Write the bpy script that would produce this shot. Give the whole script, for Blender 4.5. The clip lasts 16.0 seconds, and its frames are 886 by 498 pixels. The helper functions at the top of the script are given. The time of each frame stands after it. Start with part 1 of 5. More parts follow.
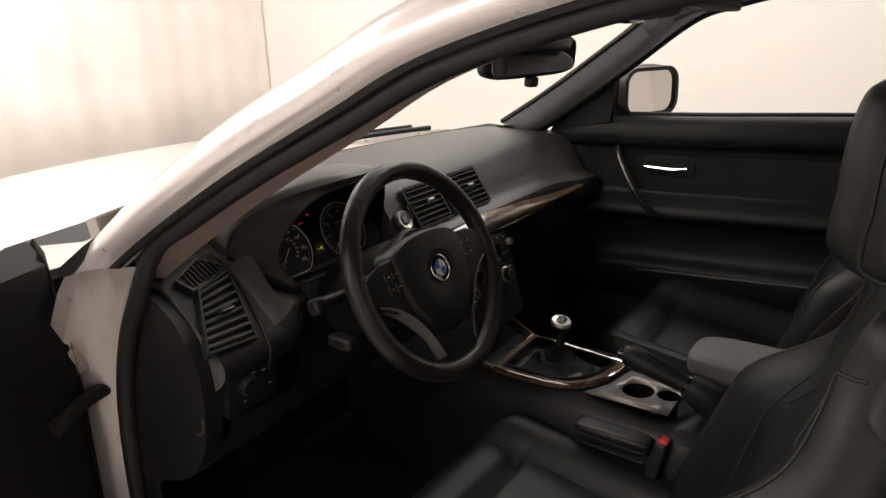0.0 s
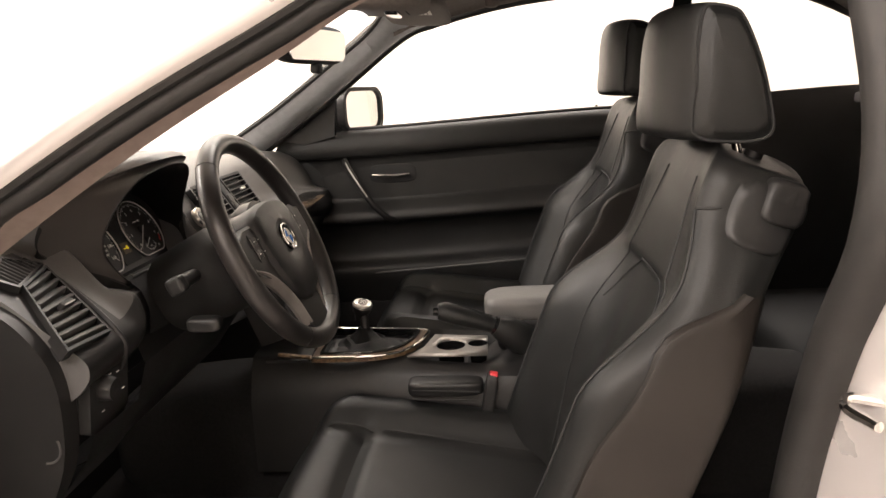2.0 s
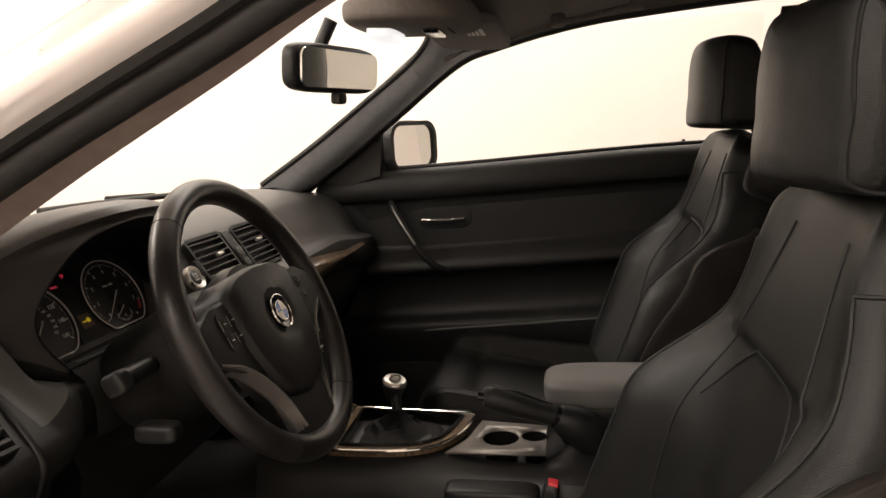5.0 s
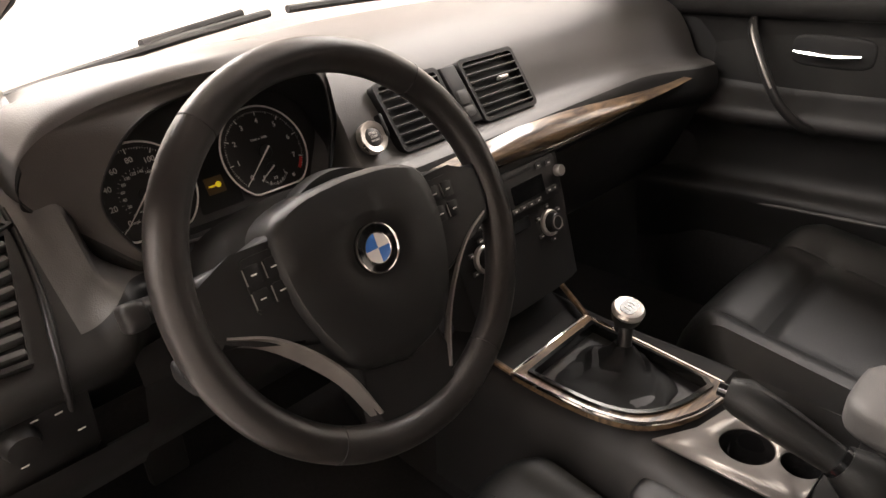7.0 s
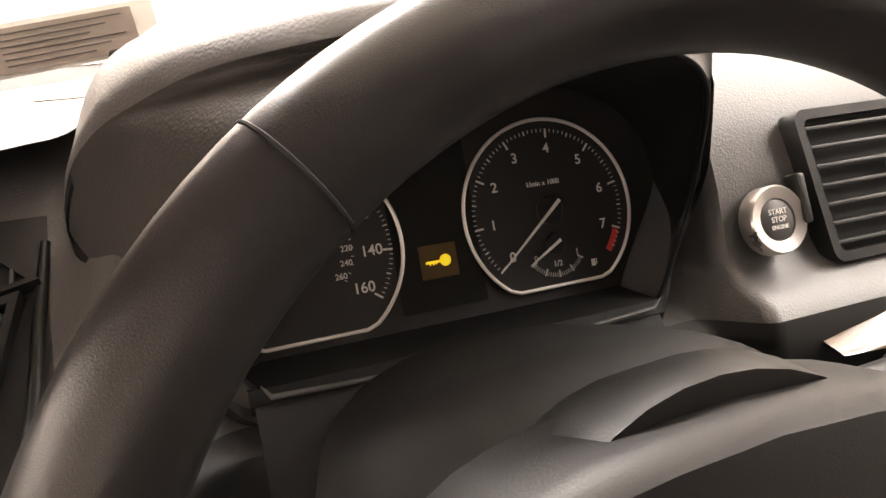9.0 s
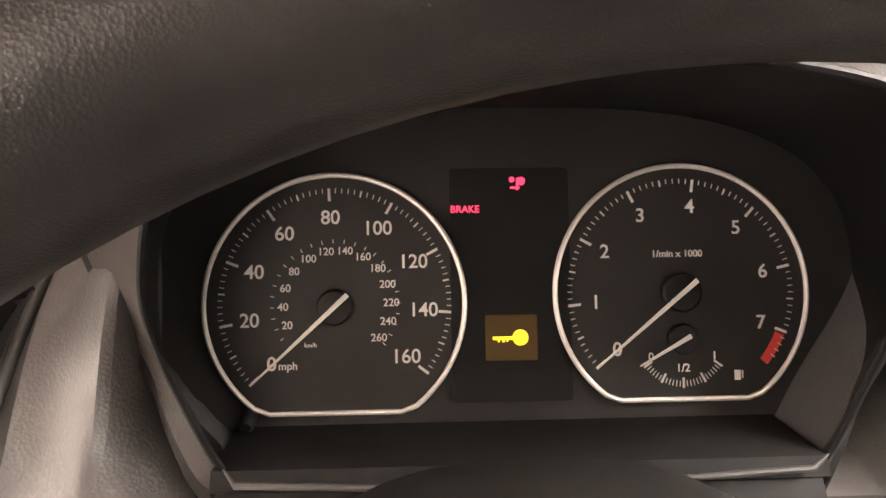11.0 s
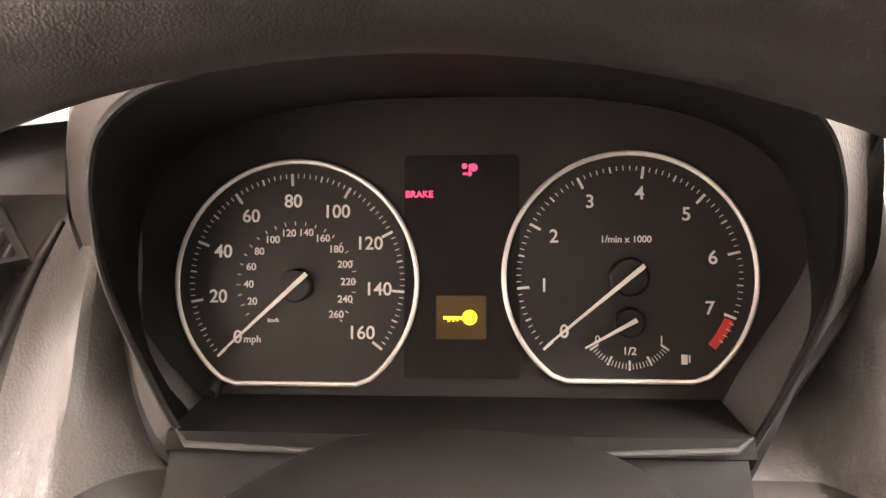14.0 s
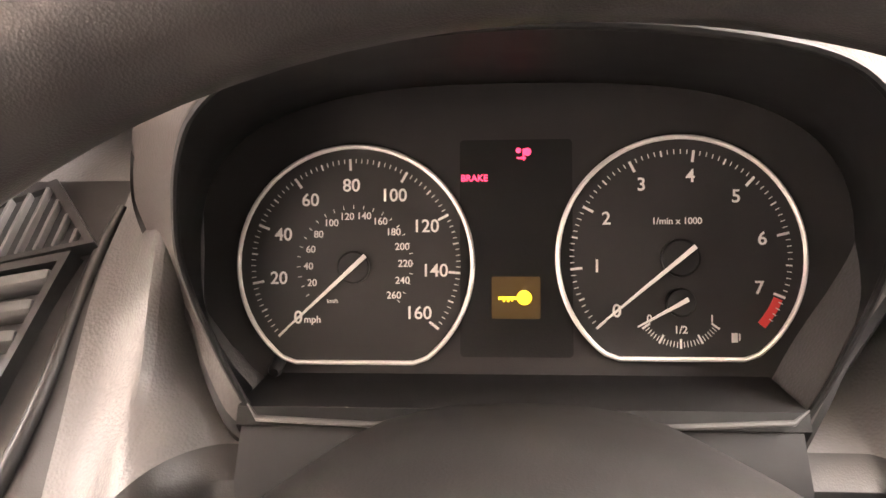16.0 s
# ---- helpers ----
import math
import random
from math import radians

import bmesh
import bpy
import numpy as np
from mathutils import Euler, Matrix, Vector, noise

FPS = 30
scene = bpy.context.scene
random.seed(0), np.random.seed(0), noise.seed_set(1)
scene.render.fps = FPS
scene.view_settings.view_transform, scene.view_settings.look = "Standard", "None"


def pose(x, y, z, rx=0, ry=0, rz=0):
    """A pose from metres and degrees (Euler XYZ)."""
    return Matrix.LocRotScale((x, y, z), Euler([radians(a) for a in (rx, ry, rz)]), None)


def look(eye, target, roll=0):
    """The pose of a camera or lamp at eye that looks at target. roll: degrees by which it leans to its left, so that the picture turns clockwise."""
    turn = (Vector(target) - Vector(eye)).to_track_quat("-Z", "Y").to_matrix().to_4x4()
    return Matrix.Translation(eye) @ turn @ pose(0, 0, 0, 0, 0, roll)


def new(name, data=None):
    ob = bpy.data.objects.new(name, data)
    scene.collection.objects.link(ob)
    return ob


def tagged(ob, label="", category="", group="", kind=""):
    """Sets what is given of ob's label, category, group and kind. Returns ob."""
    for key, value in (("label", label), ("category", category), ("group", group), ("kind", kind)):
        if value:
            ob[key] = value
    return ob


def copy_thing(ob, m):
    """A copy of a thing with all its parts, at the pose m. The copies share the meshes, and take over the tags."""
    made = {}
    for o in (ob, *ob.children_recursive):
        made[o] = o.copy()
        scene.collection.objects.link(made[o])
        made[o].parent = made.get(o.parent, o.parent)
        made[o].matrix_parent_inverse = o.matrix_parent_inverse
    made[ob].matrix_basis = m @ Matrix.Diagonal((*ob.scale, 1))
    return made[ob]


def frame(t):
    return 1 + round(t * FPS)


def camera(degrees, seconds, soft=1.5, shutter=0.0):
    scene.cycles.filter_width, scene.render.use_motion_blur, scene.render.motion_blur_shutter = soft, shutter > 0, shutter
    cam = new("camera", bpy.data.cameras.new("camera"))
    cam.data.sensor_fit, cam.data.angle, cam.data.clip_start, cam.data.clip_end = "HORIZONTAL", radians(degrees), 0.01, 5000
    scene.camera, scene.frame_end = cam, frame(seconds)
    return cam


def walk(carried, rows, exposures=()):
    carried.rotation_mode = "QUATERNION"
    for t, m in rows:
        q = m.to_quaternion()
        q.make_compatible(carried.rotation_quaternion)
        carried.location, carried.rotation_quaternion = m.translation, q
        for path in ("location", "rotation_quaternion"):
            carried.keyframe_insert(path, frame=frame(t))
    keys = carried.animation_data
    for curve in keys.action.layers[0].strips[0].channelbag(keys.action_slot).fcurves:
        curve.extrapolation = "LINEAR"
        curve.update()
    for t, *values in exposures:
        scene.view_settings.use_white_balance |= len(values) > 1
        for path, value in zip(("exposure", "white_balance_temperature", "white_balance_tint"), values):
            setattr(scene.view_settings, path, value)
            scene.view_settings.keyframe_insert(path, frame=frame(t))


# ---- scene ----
cam = camera(64.0, 16.0)
PATH = [
    (0, (-1.229, -0.631, 1.237), (0.32, 0.471, 0.617), -1.9),
    (0.5, (-1.286, -0.494, 1.209), (0.446, 0.281, 0.576), -2.1),
    (1, (-1.348, -0.416, 1.183), (0.505, 0.0, 0.556), -2.5),
    (1.5, (-1.371, -0.346, 1.156), (0.526, -0.166, 0.548), -2.7),
    (2, (-1.438, -0.323, 1.068), (0.507, -0.176, 0.625), -2.9),
    (2.5, (-1.473, -0.294, 1.001), (0.491, -0.146, 0.657), -3.1),
    (3, (-1.516, -0.276, 1.004), (0.451, -0.129, 0.671), -3.1),
    (3.5, (-1.509, -0.292, 0.989), (0.46, -0.134, 0.674), -3.1),
    (3.7, (-1.48, -0.324, 0.982), (0.489, -0.151, 0.682), -3.0),
    (5.8, (-0.899, -0.348, 1.1), (0.893, 0.366, 0.572), -3.0),
    (6, (-0.837, -0.352, 1.1), (0.873, 0.498, 0.508), -2.8),
    (6.5, (-0.733, -0.418, 1.12), (0.731, 0.743, 0.408), -3.0),
    (7, (-0.687, -0.415, 1.125), (0.573, 0.838, 0.207), -2.8),
    (7.5, (-0.637, -0.294, 1.124), (0.557, 0.96, 0.123), -2.7),
    (8, (-0.563, -0.179, 1.098), (0.601, 1.091, 0.083), -2.7),
    (8.5, (-0.493, -0.085, 1.071), (0.598, 1.279, 0.097), -2.6),
    (9, (-0.463, -0.057, 1.019), (0.163, 1.632, 0.149), -1.0),
    (9.5, (-0.408, -0.05, 1.01), (-0.091, 1.74, 0.177), -0.2),
    (9.7, (-0.404, -0.034, 1.01), (-0.112, 1.77, 0.199), 0.3),
    (11.8, (-0.356, 0.025, 0.989), (-0.428, 1.846, 0.163), -1.4),
    (12, (-0.349, 0.022, 0.99), (-0.443, 1.838, 0.159), -1.6),
    (12.5, (-0.334, 0.012, 0.997), (-0.429, 1.827, 0.162), -1.5),
    (13, (-0.341, 0.012, 0.999), (-0.452, 1.827, 0.166), -1.7),
    (13.5, (-0.324, 0.017, 0.996), (-0.455, 1.82, 0.142), -2.0),
    (14, (-0.329, 0.007, 0.998), (-0.453, 1.82, 0.161), -1.7),
    (14.5, (-0.342, -0.006, 1.001), (-0.48, 1.802, 0.157), -1.9),
    (15, (-0.326, -0.018, 1.006), (-0.474, 1.801, 0.187), -2.0),
    (15.5, (-0.34, -0.015, 1.003), (-0.48, 1.804, 0.182), -2.0),
    (16, (-0.351, -0.005, 0.997), (-0.491, 1.801, 0.149), -2.1),
]
walk(cam, [(t, look(eye, target, roll)) for t, eye, target, roll in PATH],
     exposures=[(0.0, -1.32, 5950, 9), (0.5, -0.78, 6200, 10), (1.0, 0.1, 6400, 11), (1.5, 0.58, 6300, 12), (2.0, 0.06, 6300, 12), (2.5, -0.55, 6150, 12),
                (3.5, -0.72, 6100, 12), (5.8, -1.0, 6600, 11), (6.5, -0.65, 6500, 11), (7.0, 0.18, 6150, 13), (8.0, 0.45, 6150, 14), (8.5, 0.5, 6250, 12),
                (9.0, 0.9, 6300, 13), (9.7, 1.55, 6300, 13), (12.0, 2.42, 6250, 17), (13.0, 2.52, 6250, 17), (14.5, 2.65, 6300, 17), (16.0, 2.85, 6300, 17)])

# ---- light: white photo bay under large ceiling panels ----
world = bpy.data.worlds.new("world")
scene.world = world
world.use_nodes = True
world.node_tree.nodes["Background"].inputs[0].default_value = (0.9, 0.95, 1.0, 1)
world.node_tree.nodes["Background"].inputs[1].default_value = 0.05


def area(name, x, y, z, sx, sy, watts, colour=(1, 0.9, 0.8), turn=(0, 0, 0)):
    la = bpy.data.lights.new(name, "AREA")
    la.shape, la.size, la.size_y, la.energy, la.color = "RECTANGLE", sx, sy, watts, colour
    ob = new(name, la)
    ob.matrix_world = pose(x, y, z, *turn)
    return ob


area("ceiling_panel_lamp", -3.2, 1.2, 3.25, 1.0, 3.0, 215)
area("ceiling_panel_lamp", 2.3, 0.2, 3.25, 1.0, 4.5, 245)
area("ceiling_panel_lamp", -0.6, 3.6, 3.25, 4.0, 1.0, 480)


# ---- materials ----
def mat(name, colour, rough=0.5, metal=0.0, coat=0.0, vary=0.15, scale=30.0, bump=0.0, bscale=600.0, voronoi=False, emit=0.0, spec=0.5):
    m = bpy.data.materials.new(name)
    m.use_nodes = True
    nt = m.node_tree
    b = nt.nodes["Principled BSDF"]
    b.inputs["Roughness"].default_value = rough
    b.inputs["Metallic"].default_value = metal
    b.inputs["Coat Weight"].default_value = coat
    b.inputs["Coat Roughness"].default_value = 0.06
    b.inputs["Specular IOR Level"].default_value = spec
    c = (*colour, 1)
    b.inputs["Base Color"].default_value = c
    tc = nt.nodes.new("ShaderNodeTexCoord")
    if vary:
        n = nt.nodes.new("ShaderNodeTexNoise")
        n.inputs["Scale"].default_value = scale
        n.inputs["Detail"].default_value = 6
        nt.links.new(tc.outputs["Object"], n.inputs["Vector"])
        r = nt.nodes.new("ShaderNodeValToRGB")
        r.color_ramp.elements[0].position, r.color_ramp.elements[1].position = 0.3, 0.7
        r.color_ramp.elements[0].color = (*[v * (1 - vary) for v in colour], 1)
        r.color_ramp.elements[1].color = (*[min(1, v * (1 + vary)) for v in colour], 1)
        nt.links.new(n.outputs["Fac"], r.inputs["Fac"])
        nt.links.new(r.outputs["Color"], b.inputs["Base Color"])
        q = nt.nodes.new("ShaderNodeMapRange")
        q.inputs["To Min"].default_value = max(0.02, rough - 0.08)
        q.inputs["To Max"].default_value = min(1, rough + 0.08)
        nt.links.new(n.outputs["Fac"], q.inputs["Value"])
        nt.links.new(q.outputs["Result"], b.inputs["Roughness"])
    if bump:
        t = nt.nodes.new("ShaderNodeTexVoronoi" if voronoi else "ShaderNodeTexNoise")
        t.inputs["Scale"].default_value = bscale
        nt.links.new(tc.outputs["Object"], t.inputs["Vector"])
        u = nt.nodes.new("ShaderNodeBump")
        u.inputs["Strength"].default_value = bump
        u.inputs["Distance"].default_value = 0.0006
        nt.links.new(t.outputs[0], u.inputs["Height"])
        nt.links.new(u.outputs["Normal"], b.inputs["Normal"])
    if emit:
        b.inputs["Emission Color"].default_value = c
        b.inputs["Emission Strength"].default_value = emit
    return m


LEATHER = mat("black_leather", (0.0115, 0.0117, 0.0113), 0.42, spec=0.34, vary=0.2, scale=14, bump=0.35, bscale=900, voronoi=True)
LEATHER_RIM = mat("wheel_leather", (0.02, 0.018, 0.017), 0.33, vary=0.3, scale=22, bump=0.1, bscale=2400, voronoi=True)
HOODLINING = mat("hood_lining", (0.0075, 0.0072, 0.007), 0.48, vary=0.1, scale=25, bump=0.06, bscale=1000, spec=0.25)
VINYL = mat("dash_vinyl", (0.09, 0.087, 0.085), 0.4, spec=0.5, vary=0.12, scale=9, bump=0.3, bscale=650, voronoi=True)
SHELL = mat("seat_shell_plastic", (0.017, 0.014, 0.012), 0.5, spec=0.35, vary=0.15, scale=12, bump=0.2, bscale=1200)
PLASTIC = mat("black_plastic", (0.0145, 0.014, 0.0137), 0.44, spec=0.4, vary=0.15, scale=20, bump=0.15, bscale=1200)
DEEP = mat("matt_black", (0.008, 0.008, 0.008), 0.75, vary=0.2, scale=40)
GLOSSY = mat("gloss_black", (0.01, 0.01, 0.01), 0.12, vary=0.1, scale=40, coat=0.3)
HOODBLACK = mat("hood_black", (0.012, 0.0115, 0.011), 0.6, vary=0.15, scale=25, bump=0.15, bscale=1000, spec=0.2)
DOORBLACK = mat("door_trim_black", (0.01, 0.0098, 0.0095), 0.5, vary=0.2, scale=16, bump=0.25, bscale=900, voronoi=True, spec=0.35)
# dash vinyl again, darkened so the hood face's shade sits in the colour
HOODVINYL_SHADED = mat("hood_vinyl_shaded", (0.04, 0.036, 0.033), 0.55, spec=0.3, vary=0.12, scale=9, bump=0.3, bscale=650, voronoi=True)
GREY = mat("grey_plastic", (0.06, 0.058, 0.056), 0.45, vary=0.1, scale=20, bump=0.1, bscale=900)
SILVER = mat("satin_silver", (0.62, 0.59, 0.56), 0.3, metal=0.85, vary=0.06, scale=25)
SATIN = mat("satin_plate", (0.34, 0.32, 0.3), 0.42, metal=0.7, vary=0.06, scale=60)
RINGS = mat("dial_ring_satin", (0.9, 0.87, 0.83), 0.38, metal=0.45, vary=0.03, scale=40)
CHROME = mat("chrome", (0.85, 0.83, 0.8), 0.1, metal=1.0, vary=0.03, scale=40)
PAINT = mat("silver_paint", (0.72, 0.68, 0.66), 0.3, metal=0.45, coat=0.9, vary=0.03, scale=12)
RUBBER = mat("door_seal_rubber", (0.016, 0.015, 0.014), 0.55, vary=0.2, scale=50, bump=0.2, bscale=300)
CARPET = mat("black_carpet", (0.014, 0.013, 0.013), 0.95, vary=0.4, scale=160, bump=0.9, bscale=700)
LINER = mat("headliner_cloth", (0.17, 0.15, 0.135), 0.95, vary=0.12, scale=120, bump=0.5, bscale=900)
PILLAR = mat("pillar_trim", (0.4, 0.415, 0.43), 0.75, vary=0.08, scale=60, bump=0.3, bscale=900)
# driver's copy of the pillar trim, its warm darker shading put into the colour
PILLAR_SHADED = mat("pillar_trim_shaded", (0.27, 0.215, 0.19), 0.8, vary=0.1, scale=60, bump=0.3, bscale=900)
ARMCLOTH = mat("armrest_leather", (0.11, 0.107, 0.103), 0.5, vary=0.1, scale=18, bump=0.3, bscale=900, voronoi=True)
# seat leather made darker and duller; the rear's shade is in the colour
BENCH_SHADED = mat("rear_leather_shaded", (0.009, 0.009, 0.0088), 0.65, spec=0.2, vary=0.2, scale=14, bump=0.3, bscale=900, voronoi=True)
GAITER = mat("gaiter_leather", (0.006, 0.006, 0.006), 0.6, spec=0.15, vary=0.25, scale=30, bump=0.2, bscale=900, voronoi=True)
THREAD = mat("seam_thread", (0.012, 0.012, 0.012), 0.7, vary=0.2, scale=200)
WHITE_INK = mat("dial_white", (0.86, 0.84, 0.8), 0.6, vary=0.03, scale=80)
DIAL = mat("dial_black", (0.023, 0.021, 0.02), 0.55, vary=0.08, scale=60, bump=0.1, bscale=1500)
RED = mat("red_ink", (0.75, 0.06, 0.05), 0.5, vary=0.05, scale=80)
BUCKLE_RED = mat("buckle_red", (0.7, 0.05, 0.06), 0.4, vary=0.05, scale=80)
BLUE = mat("emblem_blue", (0.06, 0.2, 0.62), 0.2, coat=0.8, vary=0.04, scale=80)
EMBLEM_WHITE = mat("emblem_white", (0.85, 0.85, 0.83), 0.2, coat=0.8, vary=0.03, scale=80)
MIRROR = mat("mirror_glass", (0.92, 0.92, 0.9), 0.02, metal=1.0, vary=0)
AMBER_LIT = mat("lit_yellow", (1.0, 0.72, 0.02), 0.5, vary=0, emit=0.3)
AMBER_DIM = mat("lit_panel", (0.05, 0.026, 0.003), 0.5, vary=0, emit=0.12)
RED_LIT = mat("lit_red", (1.0, 0.05, 0.12), 0.5, vary=0, emit=0.4)
LAMP_LENS = mat("map_lamp_lens", (0.8, 0.79, 0.77), 0.25, vary=0.05, scale=60, emit=2.0)
PAPER = mat("tan_paper", (0.3, 0.25, 0.21), 0.8, vary=0.1, scale=60)
PAPER_WHITE = mat("white_label", (0.75, 0.72, 0.66), 0.7, vary=0.05, scale=60)
INK = mat("dark_print", (0.1, 0.08, 0.07), 0.8, vary=0.1, scale=60)
WALL = mat("white_wall_paint", (0.82, 0.78, 0.74), 0.7, vary=0.03, scale=1.2, bump=0.2, bscale=60)
FLOOR = mat("grey_floor_paint", (0.5, 0.47, 0.44), 0.35, vary=0.12, scale=2.5, bump=0.1, bscale=90)
SHEET = mat("hanging_sheet", (0.82, 0.765, 0.72), 0.85, vary=0.08, scale=2.0, bump=0.2, bscale=200)


def wood_material():
    m = mat("walnut_veneer", (0.2, 0.12, 0.06), 0.3, coat=1.0, vary=0)
    nt = m.node_tree
    tc = nt.nodes.new("ShaderNodeTexCoord")
    mp = nt.nodes.new("ShaderNodeMapping")
    mp.inputs["Scale"].default_value = (6, 30, 30)
    w = nt.nodes.new("ShaderNodeTexNoise")
    w.inputs["Scale"].default_value, w.inputs["Detail"].default_value, w.inputs["Distortion"].default_value = 2.0, 8, 1.6
    r = nt.nodes.new("ShaderNodeValToRGB")
    r.color_ramp.elements[0].position, r.color_ramp.elements[0].color = 0.35, (0.045, 0.027, 0.016, 1)
    r.color_ramp.elements[1].position, r.color_ramp.elements[1].color = 0.65, (0.24, 0.16, 0.09, 1)
    nt.links.new(tc.outputs["Object"], mp.inputs["Vector"])
    nt.links.new(mp.outputs["Vector"], w.inputs["Vector"])
    nt.links.new(w.outputs["Fac"], r.inputs["Fac"])
    nt.links.new(r.outputs["Color"], nt.nodes["Principled BSDF"].inputs["Base Color"])
    return m


def glass_material():
    m = bpy.data.materials.new("window_glass")
    m.use_nodes = True
    nt = m.node_tree
    nt.nodes.clear()
    out, mix = nt.nodes.new("ShaderNodeOutputMaterial"), nt.nodes.new("ShaderNodeMixShader")
    tr, gl = nt.nodes.new("ShaderNodeBsdfTransparent"), nt.nodes.new("ShaderNodeBsdfGlossy")
    tr.inputs[0].default_value = (0.95, 0.97, 0.95, 1)
    gl.inputs["Roughness"].default_value = 0.01
    mix.inputs[0].default_value = 0.05
    nt.links.new(tr.outputs[0], mix.inputs[1])
    nt.links.new(gl.outputs[0], mix.inputs[2])
    nt.links.new(mix.outputs[0], out.inputs[0])
    return m


WOOD, GLASS = wood_material(), glass_material()


# ---- mesh helpers ----
def part(name, bm, material, parent=None, label="", angle=38, kind=""):
    me = bpy.data.meshes.new(name)
    bmesh.ops.recalc_face_normals(bm, faces=bm.faces)
    bm.to_mesh(me)
    bm.free()
    me.materials.append(material)
    me.shade_smooth()
    me.set_sharp_from_angle(angle=radians(angle))
    ob = new(name, me)
    if parent is not None:
        ob.parent = parent
    return tagged(ob, label, kind=kind)


def thing(name, label, category, group="", kind="", at=None):
    ob = new(name)
    ob.empty_display_size = 0.05
    if at is not None:
        ob.matrix_world = at
    return tagged(ob, label, category, group, kind)


def frame_at(x, y, z, tilt):
    """A leaning face: local x to the right, y up the face, z out of it towards the seats."""
    a = radians(tilt)
    return Matrix(((1, 0, 0, x), (0, math.sin(a), -math.cos(a), y), (0, math.cos(a), math.sin(a), z), (0, 0, 0, 1)))


def box(cx, cy, cz, sx, sy, sz, bevel=0.0, seg=2, m=None):
    bm = bmesh.new()
    bmesh.ops.create_cube(bm, size=1, matrix=Matrix.Translation((cx, cy, cz)) @ Matrix.Diagonal((sx, sy, sz, 1)))
    if bevel:
        bmesh.ops.bevel(bm, geom=bm.edges[:], offset=min(bevel, 0.49 * min(sx, sy, sz)), segments=seg, affect="EDGES", profile=0.5)
    if m is not None:
        bm.transform(m)
    return bm


def merged(*bms):
    out = bmesh.new()
    for b in bms:
        me = bpy.data.meshes.new("tmp")
        b.to_mesh(me)
        b.free()
        out.from_mesh(me)
        bpy.data.meshes.remove(me)
    return out


def puff(cx, cy, cz, sx, sy, sz, k=4.0, n=8, m=None, shape=None):
    """A padded block with well-rounded edges."""
    bm = bmesh.new()
    bmesh.ops.create_cube(bm, size=2)
    bmesh.ops.subdivide_edges(bm, edges=bm.edges[:], cuts=n, use_grid_fill=True)
    for v in bm.verts:
        p = v.co
        d = (abs(p.x) ** k + abs(p.y) ** k + abs(p.z) ** k) ** (1 / k)
        q = p / d
        if shape:
            q = shape(q)
        v.co = Vector((cx + q.x * sx / 2, cy + q.y * sy / 2, cz + q.z * sz / 2))
    if m is not None:
        bm.transform(m)
    return bm


def spline(pts, n):
    """Points along a smooth curve through pts."""
    pts = [Vector(p) for p in pts]
    ext = [2 * pts[0] - pts[1]] + pts + [2 * pts[-1] - pts[-2]]
    out = []
    for i in range(n):
        u = i / (n - 1) * (len(pts) - 1)
        j = min(int(u), len(pts) - 2)
        f = u - j
        a, b, c, d = ext[j:j + 4]
        out.append(0.5 * ((2 * b) + (c - a) * f + (2 * a - 5 * b + 4 * c - d) * f * f + (3 * b - a - 3 * c + d) * f ** 3))
    return out


def tube(pts, r, seg=10, closed=False, flat=1.0, m=None):
    bm = bmesh.new()
    pts = [Vector(p) for p in pts]
    n = len(pts)
    rings = []
    up = None
    for i, p in enumerate(pts):
        a = pts[(i - 1) % n] if closed or i else pts[0]
        b = pts[(i + 1) % n] if closed or i < n - 1 else pts[-1]
        t = (b - a).normalized()
        if up is None:
            up = t.orthogonal().normalized()
        up = (up - t * up.dot(t)).normalized()
        side = t.cross(up)
        rr = r(i / max(1, n - 1)) if callable(r) else r
        rings.append([bm.verts.new(p + (up * math.cos(q) * flat + side * math.sin(q)) * rr) for q in [2 * math.pi * k / seg for k in range(seg)]])
    for i in range(n if closed else n - 1):
        a, b = rings[i], rings[(i + 1) % n]
        for k in range(seg):
            bm.faces.new((a[k], a[(k + 1) % seg], b[(k + 1) % seg], b[k]))
    if not closed:
        bm.faces.new(rings[0])
        bm.faces.new(rings[-1])
    if m is not None:
        bm.transform(m)
    return bm


def loft(rows, round_rows=False, caps=False, m=None):
    """A skin over rows of points; round_rows closes each row."""
    bm = bmesh.new()
    vs = [[bm.verts.new(Vector(p)) for p in r] for r in rows]
    n = len(vs[0])
    for a, b in zip(vs, vs[1:]):
        for k in range(n if round_rows else n - 1):
            bm.faces.new((a[k], a[(k + 1) % n], b[(k + 1) % n], b[k]))
    if caps:
        bm.faces.new(vs[0])
        bm.faces.new(vs[-1])
    if m is not None:
        bm.transform(m)
    return bm


def prism(poly, z0, z1, m=None, bevel=0.0, seg=2):
    """A flat outline (x, y) given thickness from z0 to z1."""
    bm = bmesh.new()
    a = [bm.verts.new((p[0], p[1], z0)) for p in poly]
    b = [bm.verts.new((p[0], p[1], z1)) for p in poly]
    n = len(poly)
    bm.faces.new(a[::-1])
    top = bm.faces.new(b)
    for k in range(n):
        bm.faces.new((a[k], a[(k + 1) % n], b[(k + 1) % n], b[k]))
    if bevel:
        bmesh.ops.bevel(bm, geom=list(top.edges), offset=bevel, segments=seg, affect="EDGES", profile=0.5)
    if m is not None:
        bm.transform(m)
    return bm


def lathe(profile, n=32, m=None):
    """Turns (radius, height) round the z axis."""
    rows = [[(r * math.cos(2 * math.pi * k / n), r * math.sin(2 * math.pi * k / n), z) for k in range(n)] for r, z in profile]
    return loft(rows, round_rows=True, caps=True, m=m)


